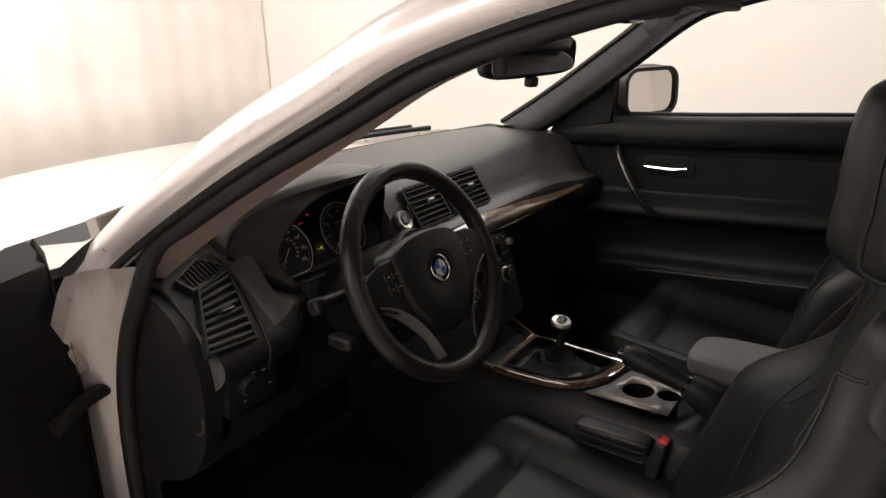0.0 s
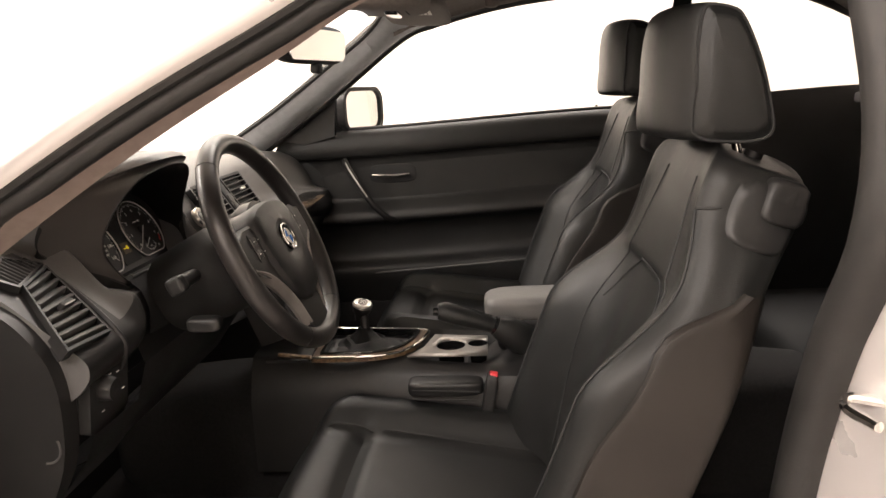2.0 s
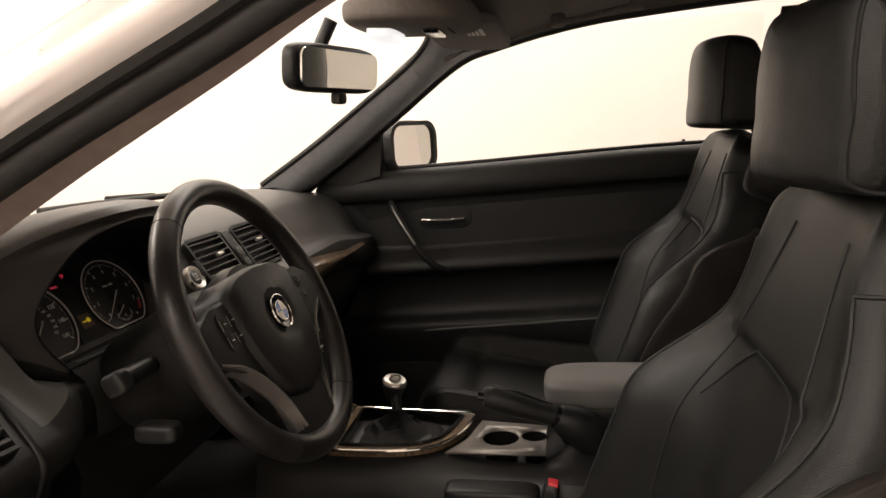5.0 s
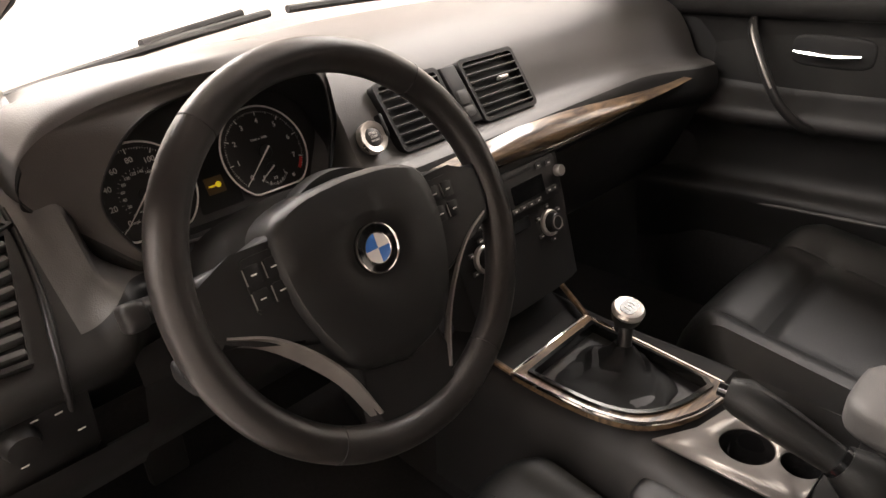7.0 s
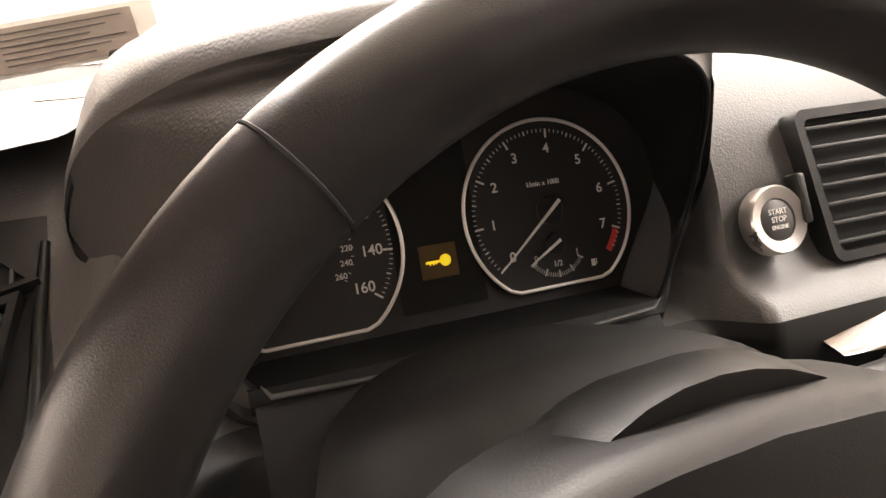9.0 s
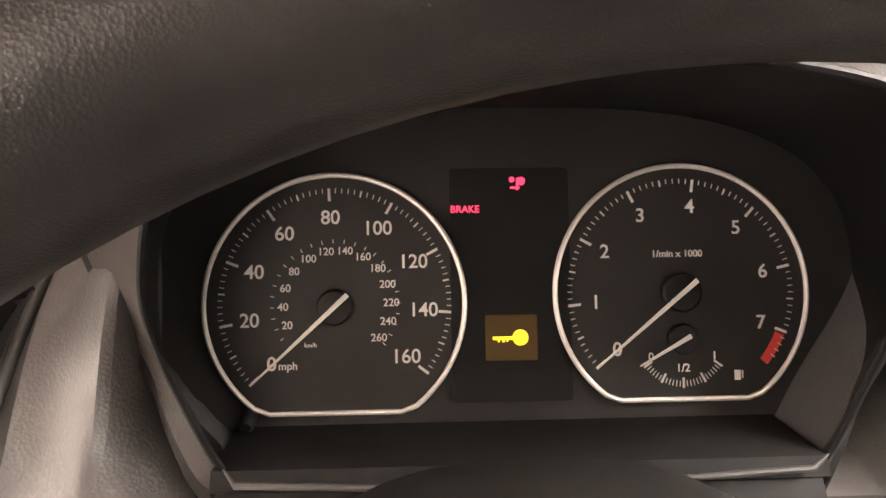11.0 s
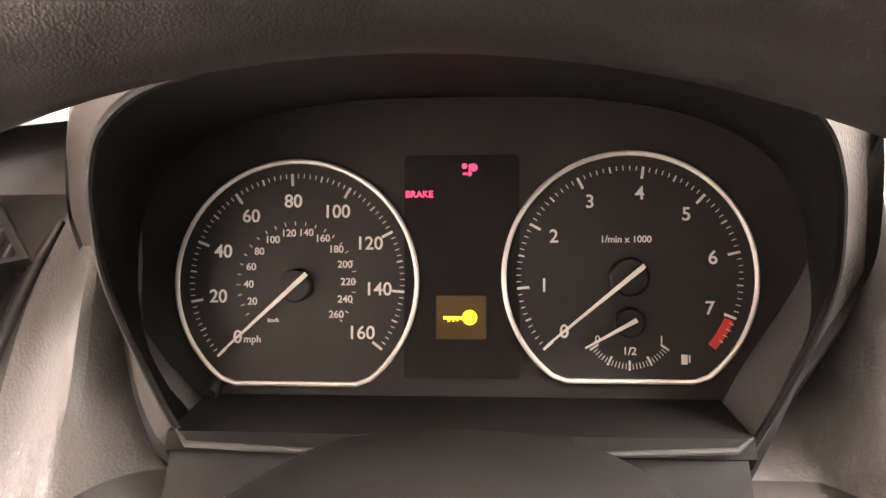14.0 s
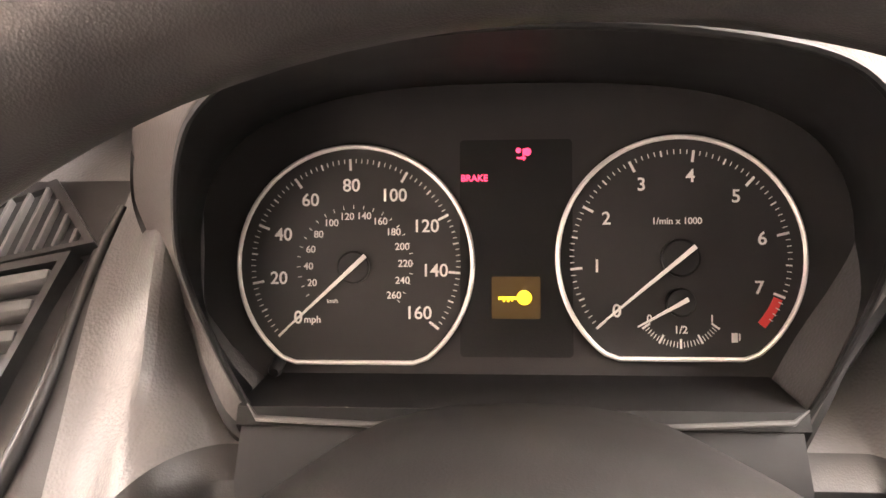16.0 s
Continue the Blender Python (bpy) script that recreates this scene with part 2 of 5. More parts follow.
def band(outer, inner, z0, z1, m=None):
    """A frame between two outlines with the same number of points."""
    rows = [[(x, y, z0) for x, y in outer], [(x, y, z1) for x, y in outer], [(x, y, z1) for x, y in inner], [(x, y, z0) for x, y in inner]]
    rows.append(rows[0])
    bm = loft(rows, round_rows=True, m=m)
    bmesh.ops.remove_doubles(bm, verts=bm.verts[:], dist=1e-6)
    return bm


def rrect(w, h, r, n=5, cx=0.0, cy=0.0):
    out = []
    for sx, sy, a0 in ((1, 1, 0), (-1, 1, 90), (-1, -1, 180), (1, -1, 270)):
        for k in range(n + 1):
            a = radians(a0 + 90 * k / n)
            out.append((cx + sx * (w / 2 - r) + r * math.cos(a), cy + sy * (h / 2 - r) + r * math.sin(a)))
    return out


def words(name, text, size, x, y, z, m, material, parent, depth=0.0002, label="", align="CENTER"):
    cu = bpy.data.curves.new("text", "FONT")
    cu.body, cu.size, cu.extrude, cu.align_x, cu.align_y, cu.offset = text, size, depth, align, "CENTER", size * 0.012
    tmp = new("text_tmp", cu)
    me = bpy.data.meshes.new_from_object(tmp.evaluated_get(bpy.context.evaluated_depsgraph_get()))
    bpy.data.objects.remove(tmp)
    bpy.data.curves.remove(cu)
    me.transform(m @ Matrix.Translation((x, y, z)))
    bm = bmesh.new()
    bm.from_mesh(me)
    bmesh.ops.remove_doubles(bm, verts=bm.verts[:], dist=1e-6)
    bm.to_mesh(me)
    bm.free()
    me.materials.clear()
    me.materials.append(material)
    me.name = name
    ob = new(name, me)
    ob.parent = parent
    return tagged(ob, label) if label else ob


def smooth(a, b, x):
    t = max(0.0, min(1.0, (x - a) / (b - a)))
    return t * t * (3 - 2 * t)


CX = 0.04  # the car's centre line

# ---- the photo bay round the car ----
def slab(name, cx, cy, cz, sx, sy, sz, material, label, category):
    return tagged(part(name, box(cx, cy, cz, sx, sy, sz), material), label, category, kind="structure")


slab("floor", 0, 0, -0.05, 9.4, 10.4, 0.1, FLOOR, "pale grey painted workshop floor", "floor")
slab("ceiling", 0, 0, 3.4, 9.4, 10.4, 0.1, WALL, "white painted ceiling", "ceiling")
slab("wall_east", 3.6, 0, 1.65, 0.1, 10.2, 3.4, WALL, "plain white painted wall", "wall")
slab("wall_west", -4.6, 0, 1.65, 0.1, 10.2, 3.4, WALL, "plain white painted wall", "wall")
slab("wall_north", -0.5, 5.05, 1.65, 8.1, 0.1, 3.4, WALL, "plain white painted wall", "wall")
slab("wall_south", -0.5, -5.05, 1.65, 8.1, 0.1, 3.4, WALL, "plain white painted wall", "wall")


def hanging_sheet():
    rows = []
    for i in range(241):
        x = -4.4 + 7.945 * i / 240
        w = 0.006 * math.sin(x * 9) + 0.004 * math.sin(x * 23 + 1) + 0.03 * noise.noise((x * 1.6, 0, 0))
        crease = 0.045 * math.exp(-((x - 0.55) / 0.09) ** 2) + 0.03 * math.exp(-((x - 0.25) / 0.07) ** 2)
        rows.append([(x, 4.75 - (w + crease) * (0.5 + 0.5 * (1 - z / 3.3)), z) for z in (0.01, 0.8, 1.6, 2.4, 3.3)])
    ob = tagged(part("hanging_sheet", loft(rows), SHEET), "creased off-white cloth sheet hanging down the end wall", "backdrop sheet")
    ob.modifiers.new("thickness", "SOLIDIFY").thickness = 0.004
    return ob


hanging_sheet()


# ---- car body ----
car = thing("coupe", "silver two-door coupe body with its driver door open", "car", at=pose(CX, 0, 0))


def body_part(name, bm, material, label="", parent=None, angle=38):
    bm.transform(Matrix.Translation((-CX if parent is None else 0, 0, 0)))
    return part(name, bm, material, car if parent is None else parent, label, angle)


# upper edge of the side windows: y, distance from the centre line, height
TOP = [(0.44, 0.66, 0.86), (0.25, 0.655, 0.985), (0.09, 0.635, 1.095), (-0.08, 0.6, 1.212), (-0.18, 0.592, 1.246), (-0.345, 0.587, 1.281), (-0.51, 0.582, 1.299),
       (-0.83, 0.578, 1.316), (-1.0, 0.576, 1.307), (-1.2, 0.575, 1.256), (-1.42, 0.58, 1.14), (-1.6, 0.6, 0.99)]


# the same for the open driver side, along the body seal
TOP_DRIVER = [(0.42, 0.715, 0.83), (0.28, 0.712, 0.925), (0.09, 0.69, 1.04), (-0.08, 0.66, 1.13), (-0.2, 0.64, 1.19), (-0.37, 0.61, 1.24),
              (-0.53, 0.59, 1.266), (-0.83, 0.58, 1.287), (-1.0, 0.575, 1.274), (-1.2, 0.575, 1.228), (-1.42, 0.58, 1.12), (-1.6, 0.6, 0.98)]


def rail(side, inset=0.0, lift=0.0, n=60):
    return [Vector((CX + side * (p.y - inset), p.x, p.z + lift)) for p in spline(TOP if side > 0 else TOP_DRIVER, n)]


def windscreen_edge(n=24, lift=0.0):
    """The screen's upper and side edge, from one foot over the roof edge to the other."""
    right = [(0.565, 0.44, 0.935), (0.545, 0.28, 1.03), (0.52, 0.12, 1.135), (0.49, -0.0, 1.215), (0.40, -0.06, 1.262), (0.2, -0.085, 1.285), (0.0, -0.09, 1.29)]
    half = spline(right, n)
    full = half + [Vector((-p.x - 0.07 * smooth(1.06, 0.95, p.z), p.y, p.z)) for p in half[-2::-1]]
    return [Vector((p.x + CX, p.y, p.z + lift)) for p in full]


def build_body():
    # headliner between the screen, the side windows and the back
    rows = []
    for i in range(33):
        y = -0.07 - 1.5 * i / 32
        e = min(spline(TOP, 120), key=lambda p: abs(p.x - y))
        half, z = e.y - 0.005, e.z
        if y > -0.12:
            half = min(half, 0.5)
        crown = max(0.06 * smooth(-0.05, -0.3, y), 1.292 - z)
        rows.append([(CX + half * math.sin(a), y, z + crown * math.cos(a)) for a in [radians(-90 + 180 * k / 24) for k in range(25)]])
    body_part("headliner", loft(rows), LINER, "dark grey cloth headliner")
    # outer roof skin, just over the liner
    rows = []
    for i in range(40):
        y = -0.09 - 1.53 * i / 39
        e = min(spline(TOP, 120), key=lambda p: abs(p.x - y))
        half, z = e.y + 0.03 - 0.13 * smooth(-0.5, -0.1, y), e.z + 0.05 - 0.02 * smooth(-0.4, -0.1, y)
        rows.append([(CX + half * math.sin(a), y, z + 0.075 * math.cos(a)) for a in [radians(-90 + 180 * k / 24) for k in range(25)]])
    body_part("roof", loft(rows), PAINT, "silver painted roof skin")
    for side, who in ((-1, "driver"), (1, "passenger")):
        # pillar and roof rail trim, from the screen edge to the window edge
        win = rail(side, 0.0, n=60)
        ws = windscreen_edge(24)
        scr = ws[:24] if side > 0 else ws[::-1][:24]
        rows = []
        for k in range(24):
            f = k / 23
            b = win[int(f * (20 if side > 0 else 24))]
            a = scr[min(23, int(f * (17 if side > 0 else 14)))]
            if side < 0:
                c = b + Vector((0.04, 0.0, -0.038)) * (1 - 0.7 * f)
                rows.append([a, a.lerp(c, 0.6) + Vector((0.0, 0.0, -0.01)), c, c.lerp(b, 0.5) + Vector((-0.004, -0.004, 0.002)), b])
                continue
            mid = (a + b) / 2 + Vector((-side * 0.012, -0.02, -0.012))
            rows.append([a, a.lerp(mid, 0.5) + Vector((-side * 0.004, -0.006, -0.004)), mid, mid.lerp(b, 0.5) + Vector((-side * 0.003, -0.006, -0.003)), b])
        # same trim on both sides; the driver's colour carries the shade
        body_part("pillar_trim", loft(rows), PILLAR if side > 0 else PILLAR_SHADED, "grey fabric-covered windscreen pillar trim")
        # rubber seal along the opening
        body_part("door_seal", tube([p + Vector((side * 0.014, 0, 0.0)) for p in rail(side, n=90)] if side > 0 else
                                           spline([(-0.685, 0.43, 0.38), (-0.685, 0.43, 0.5), (-0.685, 0.412, 0.65), (-0.685, 0.373, 0.765), (-0.685, 0.325, 0.845)] + [p + Vector((-0.014, 0, 0)) for p in rail(-1, n=30)[3:]], 120),
                                           0.0145 if side < 0 else 0.012, 10), RUBBER, "black rubber door seal")
        if side < 0:
            body_part("door_seal_lip", tube([p + Vector((side * 0.03, 0.008, 0.011)) for p in rail(side, n=90)], 0.0085, 8), RUBBER, "black outer lip of the door seal")
        # painted outer frame: pillar and cant rail
        rows = []
        for p in rail(side, n=90):
            rows.append([p + Vector((side * 0.02, 0.0, 0.006)), p + Vector((side * 0.045, 0.012, 0.014)), p + Vector((side * 0.05, 0.02, 0.03)),
                         p + Vector((side * 0.035, 0.04, 0.05)), p + Vector((side * 0.0, 0.055, 0.065))] + ([p + Vector((0.06, 0.06, 0.07))] if side < 0 else []))
        body_part("roof_rail", loft(rows), PAINT, "silver painted pillar and roof rail", angle=85)
    # windscreen with a dark border
    edge = windscreen_edge(24, 0.006)
    rows = []
    n = 24
    for k in range(n):
        a, b = edge[k], edge[-1 - k]
        rows.append([a.lerp(b, j / 16) + Vector((0, 0.12 * math.sin(math.pi * j / 16) * (1 - k / n), 0.01 * math.sin(math.pi * j / 16))) for j in range(17)])
    g = body_part("windscreen", loft(rows), GLASS, "clear windscreen glass")
    g.visible_shadow = False
    body_part("screen_border", tube([p + Vector((0, 0.004, 0.004)) for p in windscreen_edge(40)], 0.007, 8), RUBBER, "black edge of the windscreen")
    # floor pan, tunnel and front bulkhead
    body_part("floor_pan", box(CX, -0.35, 0.2, 1.44, 2.1, 0.04, 0.01), CARPET, "black carpeted floor")
    body_part("tunnel", puff(CX, -0.3, 0.32, 0.26, 1.7, 0.3, k=5), CARPET, "black carpeted centre tunnel")
    body_part("bulkhead", box(CX, 0.62, 0.5, 1.46, 0.06, 0.66, 0.01), CARPET, "black carpeted bulkhead")
    body_part("rear_bulkhead", box(CX, -1.72, 0.62, 1.5, 0.06, 0.86, 0.01), CARPET, "dark rear bulkhead")
    body_part("parcel_shelf", box(CX, -1.55, 0.985, 1.3, 0.4, 0.03, 0.008), CARPET, "black parcel shelf behind the rear seats")
    # sills
    for side in (-1, 1):
        body_part("sill", puff(CX + side * 0.79, -0.15, 0.3, 0.16, 1.5, 0.2, k=5), PAINT, "silver painted door sill")
        body_part("sill_trim", box(CX + side * 0.695, -0.2, 0.31, 0.012, 1.15, 0.2, 0.004), CARPET, "black carpeted sill trim")
        body_part("sill_seal", tube([(CX + side * 0.715, 0.4, 0.41), (CX + side * 0.715, -0.68, 0.41)], 0.012), RUBBER, "black sill seal")
    # hinge pillar on the driver side: seal, painted jamb
    body_part("hinge_pillar", loft([[(-0.672, y, z), (-0.69, y + 0.012, z), (-0.705, y + 0.03, z), (-0.715, y + 0.035, z), (-0.735, y + 0.065, z), (-0.75, y + 0.07, z), (-0.762, min(0.56, y + 0.1), z - 0.01)]
                                    for z, y in ((0.3, 0.445), (0.45, 0.445), (0.55, 0.44), (0.65, 0.425), (0.72, 0.4), (0.78, 0.37), (0.84, 0.33), (0.88, 0.3), (0.91, 0.27))]), PAINT, "silver painted door hinge pillar")
    body_part("hinge_bracket", puff(-0.735, 0.455, 0.735, 0.04, 0.03, 0.05, k=5), PAINT, "painted upper hinge bracket")
    body_part("cowl_corner", loft([[(-0.74, 0.436, 0.892), (-0.735, 0.423, 0.873)], [(-0.715, 0.39, 0.932), (-0.712, 0.383, 0.919)], [(-0.69, 0.344, 0.965), (-0.69, 0.344, 0.961)]]), DEEP, "black plastic corner of the cowl")
    body_part("kick_panel", loft([[(CX - 0.70, 0.40, z), (CX - 0.69, 0.6, z)] for z in (0.22, 0.5, 0.84)]), CARPET, "black footwell side trim")
    # matt black in place of carpet: the passenger footwell's shade put into the colour
    body_part("kick_panel", loft([[(CX + 0.715, 0.2, z), (CX + 0.69, 0.3, z), (CX + 0.68, 0.64, z)] for z in (0.2, 0.5, 0.86)]), DEEP, "black footwell side trim")
    # latch pillar
    prof = spline([(0.70, -0.70, 1.20), (0.745, -0.715, 1.03), (0.75, -0.71, 0.9), (0.70, -0.70, 0.77), (0.645, -0.70, 0.62), (0.62, -0.69, 0.45), (0.64, -0.66, 0.36)], 24)
    body_part("latch_pillar_seal", tube([(CX - p.x - 0.006, p.y, p.z) for p in prof], 0.03, 12), RUBBER, "black rubber seal of the latch pillar")
    rows = []
    for p in prof:
        x = CX - p.x - 0.034
        rows.append([(x + 0.01, p.y - 0.01, p.z), (x - 0.02, p.y - 0.012, p.z), (x - 0.05, p.y - 0.03, p.z), (x - 0.09, p.y - 0.035, p.z), (x - 0.11, p.y - 0.06, p.z), (x - 0.2, p.y - 0.12, p.z - 0.01)])
    jamb = body_part("latch_pillar", loft(rows), PAINT, "silver painted latch pillar")
    rib = [p for p in prof if 0.56 < p.z < 0.84]
    body_part("pressed_rib", tube([(CX - p.x - 0.087, p.y - 0.036, p.z) for p in rib], lambda f: 0.006 * math.sin(math.pi * min(1, max(0.02, f))) ** 0.4, 8), PAINT, "pressed rib in the silver pillar")
    body_part("pillar_label", box(CX - 0.79, -0.752, 0.585, 0.035, 0.004, 0.09, 0.001), PAPER_WHITE, "pale label on the latch pillar")
    body_part("pillar_bolt", lathe([(0.008, 0.0), (0.008, 0.004), (0.005, 0.006), (0.0, 0.006)], 16, m=Matrix.Translation((CX - 0.765, -0.742, 0.55)) @ Matrix.Rotation(radians(-90), 4, "X") @ Matrix.Rotation(radians(180), 4, "X")), CHROME, "bright steel bolt")
    body_part("striker", merged(box(-0.755, -0.735, 0.706, 0.05, 0.012, 0.07, 0.004), tube(spline([(-0.715, -0.73, 0.72), (-0.70, -0.70, 0.72), (-0.715, -0.69, 0.715), (-0.76, -0.70, 0.715)], 14), 0.006, 8)), CHROME,
                        "bright steel door striker")
    # quarter panels inside
    for side in (-1, 1):
        rows = []
        for z, x in ((0.3, 0.66), (0.6, 0.655), (0.8, 0.68), (0.93, 0.705), (1.0, 0.735)):
            rows.append([(CX + side * (x + 0.03 * smooth(-1.0, -0.7, y)), y, z + 0.02 * (z > 0.9) * smooth(-0.8, -1.5, y)) for y in (-0.74, -0.9, -1.1, -1.3, -1.5, -1.7)])
        body_part("quarter_trim", loft(rows), PLASTIC, "black rear side trim")
        body_part("quarter_post", loft([[(CX + side * 0.74, -0.80, 0.93), (CX + side * 0.74, -0.86, 0.93)], [(CX + side * 0.66, -0.82, 1.12), (CX + side * 0.66, -0.87, 1.12)], [(CX + side * 0.58, -0.83, 1.285), (CX + side * 0.58, -0.88, 1.285)]]), PLASTIC,
                  "slim black post between the side windows")
    # bonnet and wing seen past the open door
    rows = []
    for i in range(13):
        y = 0.66 + 1.1 * i / 12
        rows.append([(CX + 0.84 * math.sin(a), y, 0.80 - 0.12 * (i / 12) ** 2 + 0.13 * math.cos(a) ** 0.8) for a in [radians(-89 + 178 * k / 24) for k in range(25)]])
    body_part("bonnet", loft(rows), PAINT, "silver painted bonnet")
    body_part("cowl", loft([[(CX - 0.70 + 1.4 * k / 20, 0.5 + 0.16 * math.sin(math.pi * k / 20), 0.905), (CX - 0.78 + 1.56 * k / 20, 0.62 + 0.12 * math.sin(math.pi * k / 20), 0.895)][::-1] for k in range(21)]), DEEP,
              "black plastic windscreen cowl")
    body_part("wing", loft([[(CX - 0.845, 0.55, z), (CX - 0.86, 0.9, z * 0.99), (CX - 0.86, 1.4, z * 0.96), (CX - 0.82, 1.8, z * 0.93)] for z in (0.3, 0.6, 0.78)] +
                                  [[(CX - 0.80, 0.56, 0.87), (CX - 0.81, 0.9, 0.85), (CX - 0.80, 1.4, 0.81), (CX - 0.77, 1.8, 0.76)]]), PAINT, "silver painted front wing")
    return jamb


build_body()


# ---- dashboard ----
def dash_profile(x):
    u = x - CX
    yw = 0.60 - 0.42 * u * u - (0.05 if u < 0 else 0.0) * smooth(0.0, -0.5, u)
    drop = 0.035 * smooth(0.35, 0.7, u)
    w = smooth(-0.505, -0.462, x) * smooth(-0.178, -0.205, x)   # bay for the dials
    e = smooth(-0.47, -0.53, x)   # lower shoulder at the driver's end
    std = [(yw, 0.925), (yw - 0.06, 0.938), (0.42, 0.945), (0.335, 0.937), (0.283, 0.912), (0.253, 0.874), (0.228, 0.828), (0.188, 0.813), (0.178, 0.77), (0.20, 0.735), (0.25, 0.68), (0.34, 0.6)]
    end = [(yw, 0.912), (yw - 0.06, 0.912), (0.42, 0.906), (0.36, 0.889), (0.312, 0.866), (0.272, 0.842), (0.232, 0.808), (0.198, 0.779), (0.178, 0.755), (0.19, 0.725), (0.25, 0.68), (0.34, 0.6)]
    bay = [(yw, 0.925), (yw - 0.06, 0.938), (0.46, 0.94), (0.43, 0.93), (0.40, 0.90), (0.37, 0.86), (0.34, 0.81), (0.225, 0.80), (0.205, 0.785), (0.21, 0.74), (0.25, 0.68), (0.34, 0.6)]
    out = []
    for i, (a, b, c) in enumerate(zip(std, bay, end)):
        y, z = a[0] * (1 - e) + c[0] * e, a[1] * (1 - e) + c[1] * e
        out.append((y * (1 - w) + b[0] * w, z * (1 - w) + b[1] * w - drop * (1 if i > 1 else 0.3)))
    return out


dash = thing("dashboard", "black soft-grained vinyl dashboard with a walnut strip and air vents", "dashboard")


def build_dash():
    xs = sorted(set([-0.655 + 1.375 * i / 70 for i in range(71)] + [-0.53 + 0.004 * i for i in range(18)] + [-0.21 + 0.004 * i for i in range(10)]))
    rows = [[(x, p.x, p.y) for p in spline([(a, b, 0) for a, b in dash_profile(x)], 48)] for x in xs]
    cut = len([x for x in xs if x < -0.556])
    bm = merged(loft([r[:16] for r in rows[:cut + 1]]), loft([r[:31] for r in rows[cut:]]))
    part("end_bezel", loft([r[15:31] for r in rows[:cut + 1]]), PLASTIC, dash, "black bezel round the side vent")
    for r in (0, -1):
        end = rows[r]
        hub = bm.verts.new((end[0][0], 0.45, 0.72))
        vs = [bm.verts.new(p) for p in end]
        for a, b in zip(vs, vs[1:]):
            bm.faces.new((a, b, hub))
    part("dash_pad", bm, VINYL, dash, "black grained vinyl dash pad")
    part("lower_dash", loft([r[30:] for r in rows]), PLASTIC, dash, "black plastic lower half of the dashboard")
    # passenger side strip of walnut, a long spear
    n = 50
    rows = []
    for i in range(n + 1):
        f = i / n
        x = -0.15 + 0.725 * f
        h = 0.024 * min(1, (f / 0.28) ** 0.8) * (1 - smooth(0.35, 1.0, f) * 0.97) + 0.0008
        zc = 0.797 - 0.004 * f - 0.022 * smooth(0.3, 1, f) * 0.5
        y = 0.172 - 0.02 * math.sin(math.pi * f)
        rows.append([(x, y + 0.022 * abs(math.sin(a)) ** 2.2 - 0.006, zc + h * math.sin(a)) for a in [radians(-90 + 180 * k / 12) for k in range(13)]])
    part("wood_strip", loft(rows), WOOD, dash, "glossy walnut veneer strip")
    part("strip_edge", tube([(r[0][0], r[0][1] - 0.004, r[0][2] - 0.002) for r in rows], 0.002, 6), CHROME, dash, "thin bright edge under the walnut")
    # lower knee panels
    part("knee_panel", loft([[(x, 0.20 + 0.02 * math.sin(k), 0.735 - 0.0), (x, 0.19, 0.70), (x, 0.21, 0.64), (x, 0.27, 0.56), (x, 0.4, 0.5)] for k, x in enumerate((-0.5, -0.4, -0.3, -0.2, -0.1, -0.06))]), PLASTIC, dash,
         "black knee panel under the wheel")
    part("glovebox", loft([[(x, 0.195, 0.745 - 0.02 * smooth(0.3, 0.7, x)), (x, 0.20, 0.70), (x, 0.23, 0.64), (x, 0.27, 0.56), (x, 0.4, 0.5)] for x in (0.14, 0.25, 0.4, 0.55, 0.71)]), PLASTIC, dash, "black glovebox lid")


build_dash()


# ---- air vents ----
def air_vent(parent, m, w, h, slats, label, tab_x=0.0, slant=0.0):
    """A framed vent with slats across it and a bright thumb tab."""
    def sk(pts):
        return [(x + slant * y, y) for x, y in pts]
    vent = part("air_vent", band(sk(rrect(w + 0.012, h + 0.012, 0.008)), sk(rrect(w, h, 0.005)), -0.014, 0.006, m), PLASTIC, parent, label)
    part("vent_cavity", prism(sk(rrect(w + 0.004, h + 0.004, 0.005)), -0.012, -0.003, m), DEEP, vent)
    for i in range(slats):
        y = -h / 2 + h * (i + 0.5) / slats
        part("slat", box(slant * y, y, 0.003, w, 0.0022, 0.007, 0.0006, m=m), GREY, vent)
    part("thumb_tab", box(tab_x, 0.006, 0.008, 0.02, 0.006, 0.008, 0.002, m=m), SILVER, vent, "bright thumb tab")
    return vent


VENTS = frame_at(0.02, 0.243, 0.862, 30)
air_vent(dash, VENTS @ Matrix.Translation((-0.081, -0.001, 0.003)), 0.104, 0.082, 7, "slatted centre air vent", 0.012, -0.1)
air_vent(dash, VENTS @ Matrix.Translation((0.077, -0.001, 0.003)), 0.106, 0.082, 7, "slatted centre air vent", 0.01, -0.1)

# ---- steering wheel ----
WHEEL = frame_at(-0.3395, 0.031, 0.8425, 24)
wheel = thing("steering_wheel", "black leather three-spoke steering wheel with silver inserts", "steering wheel")


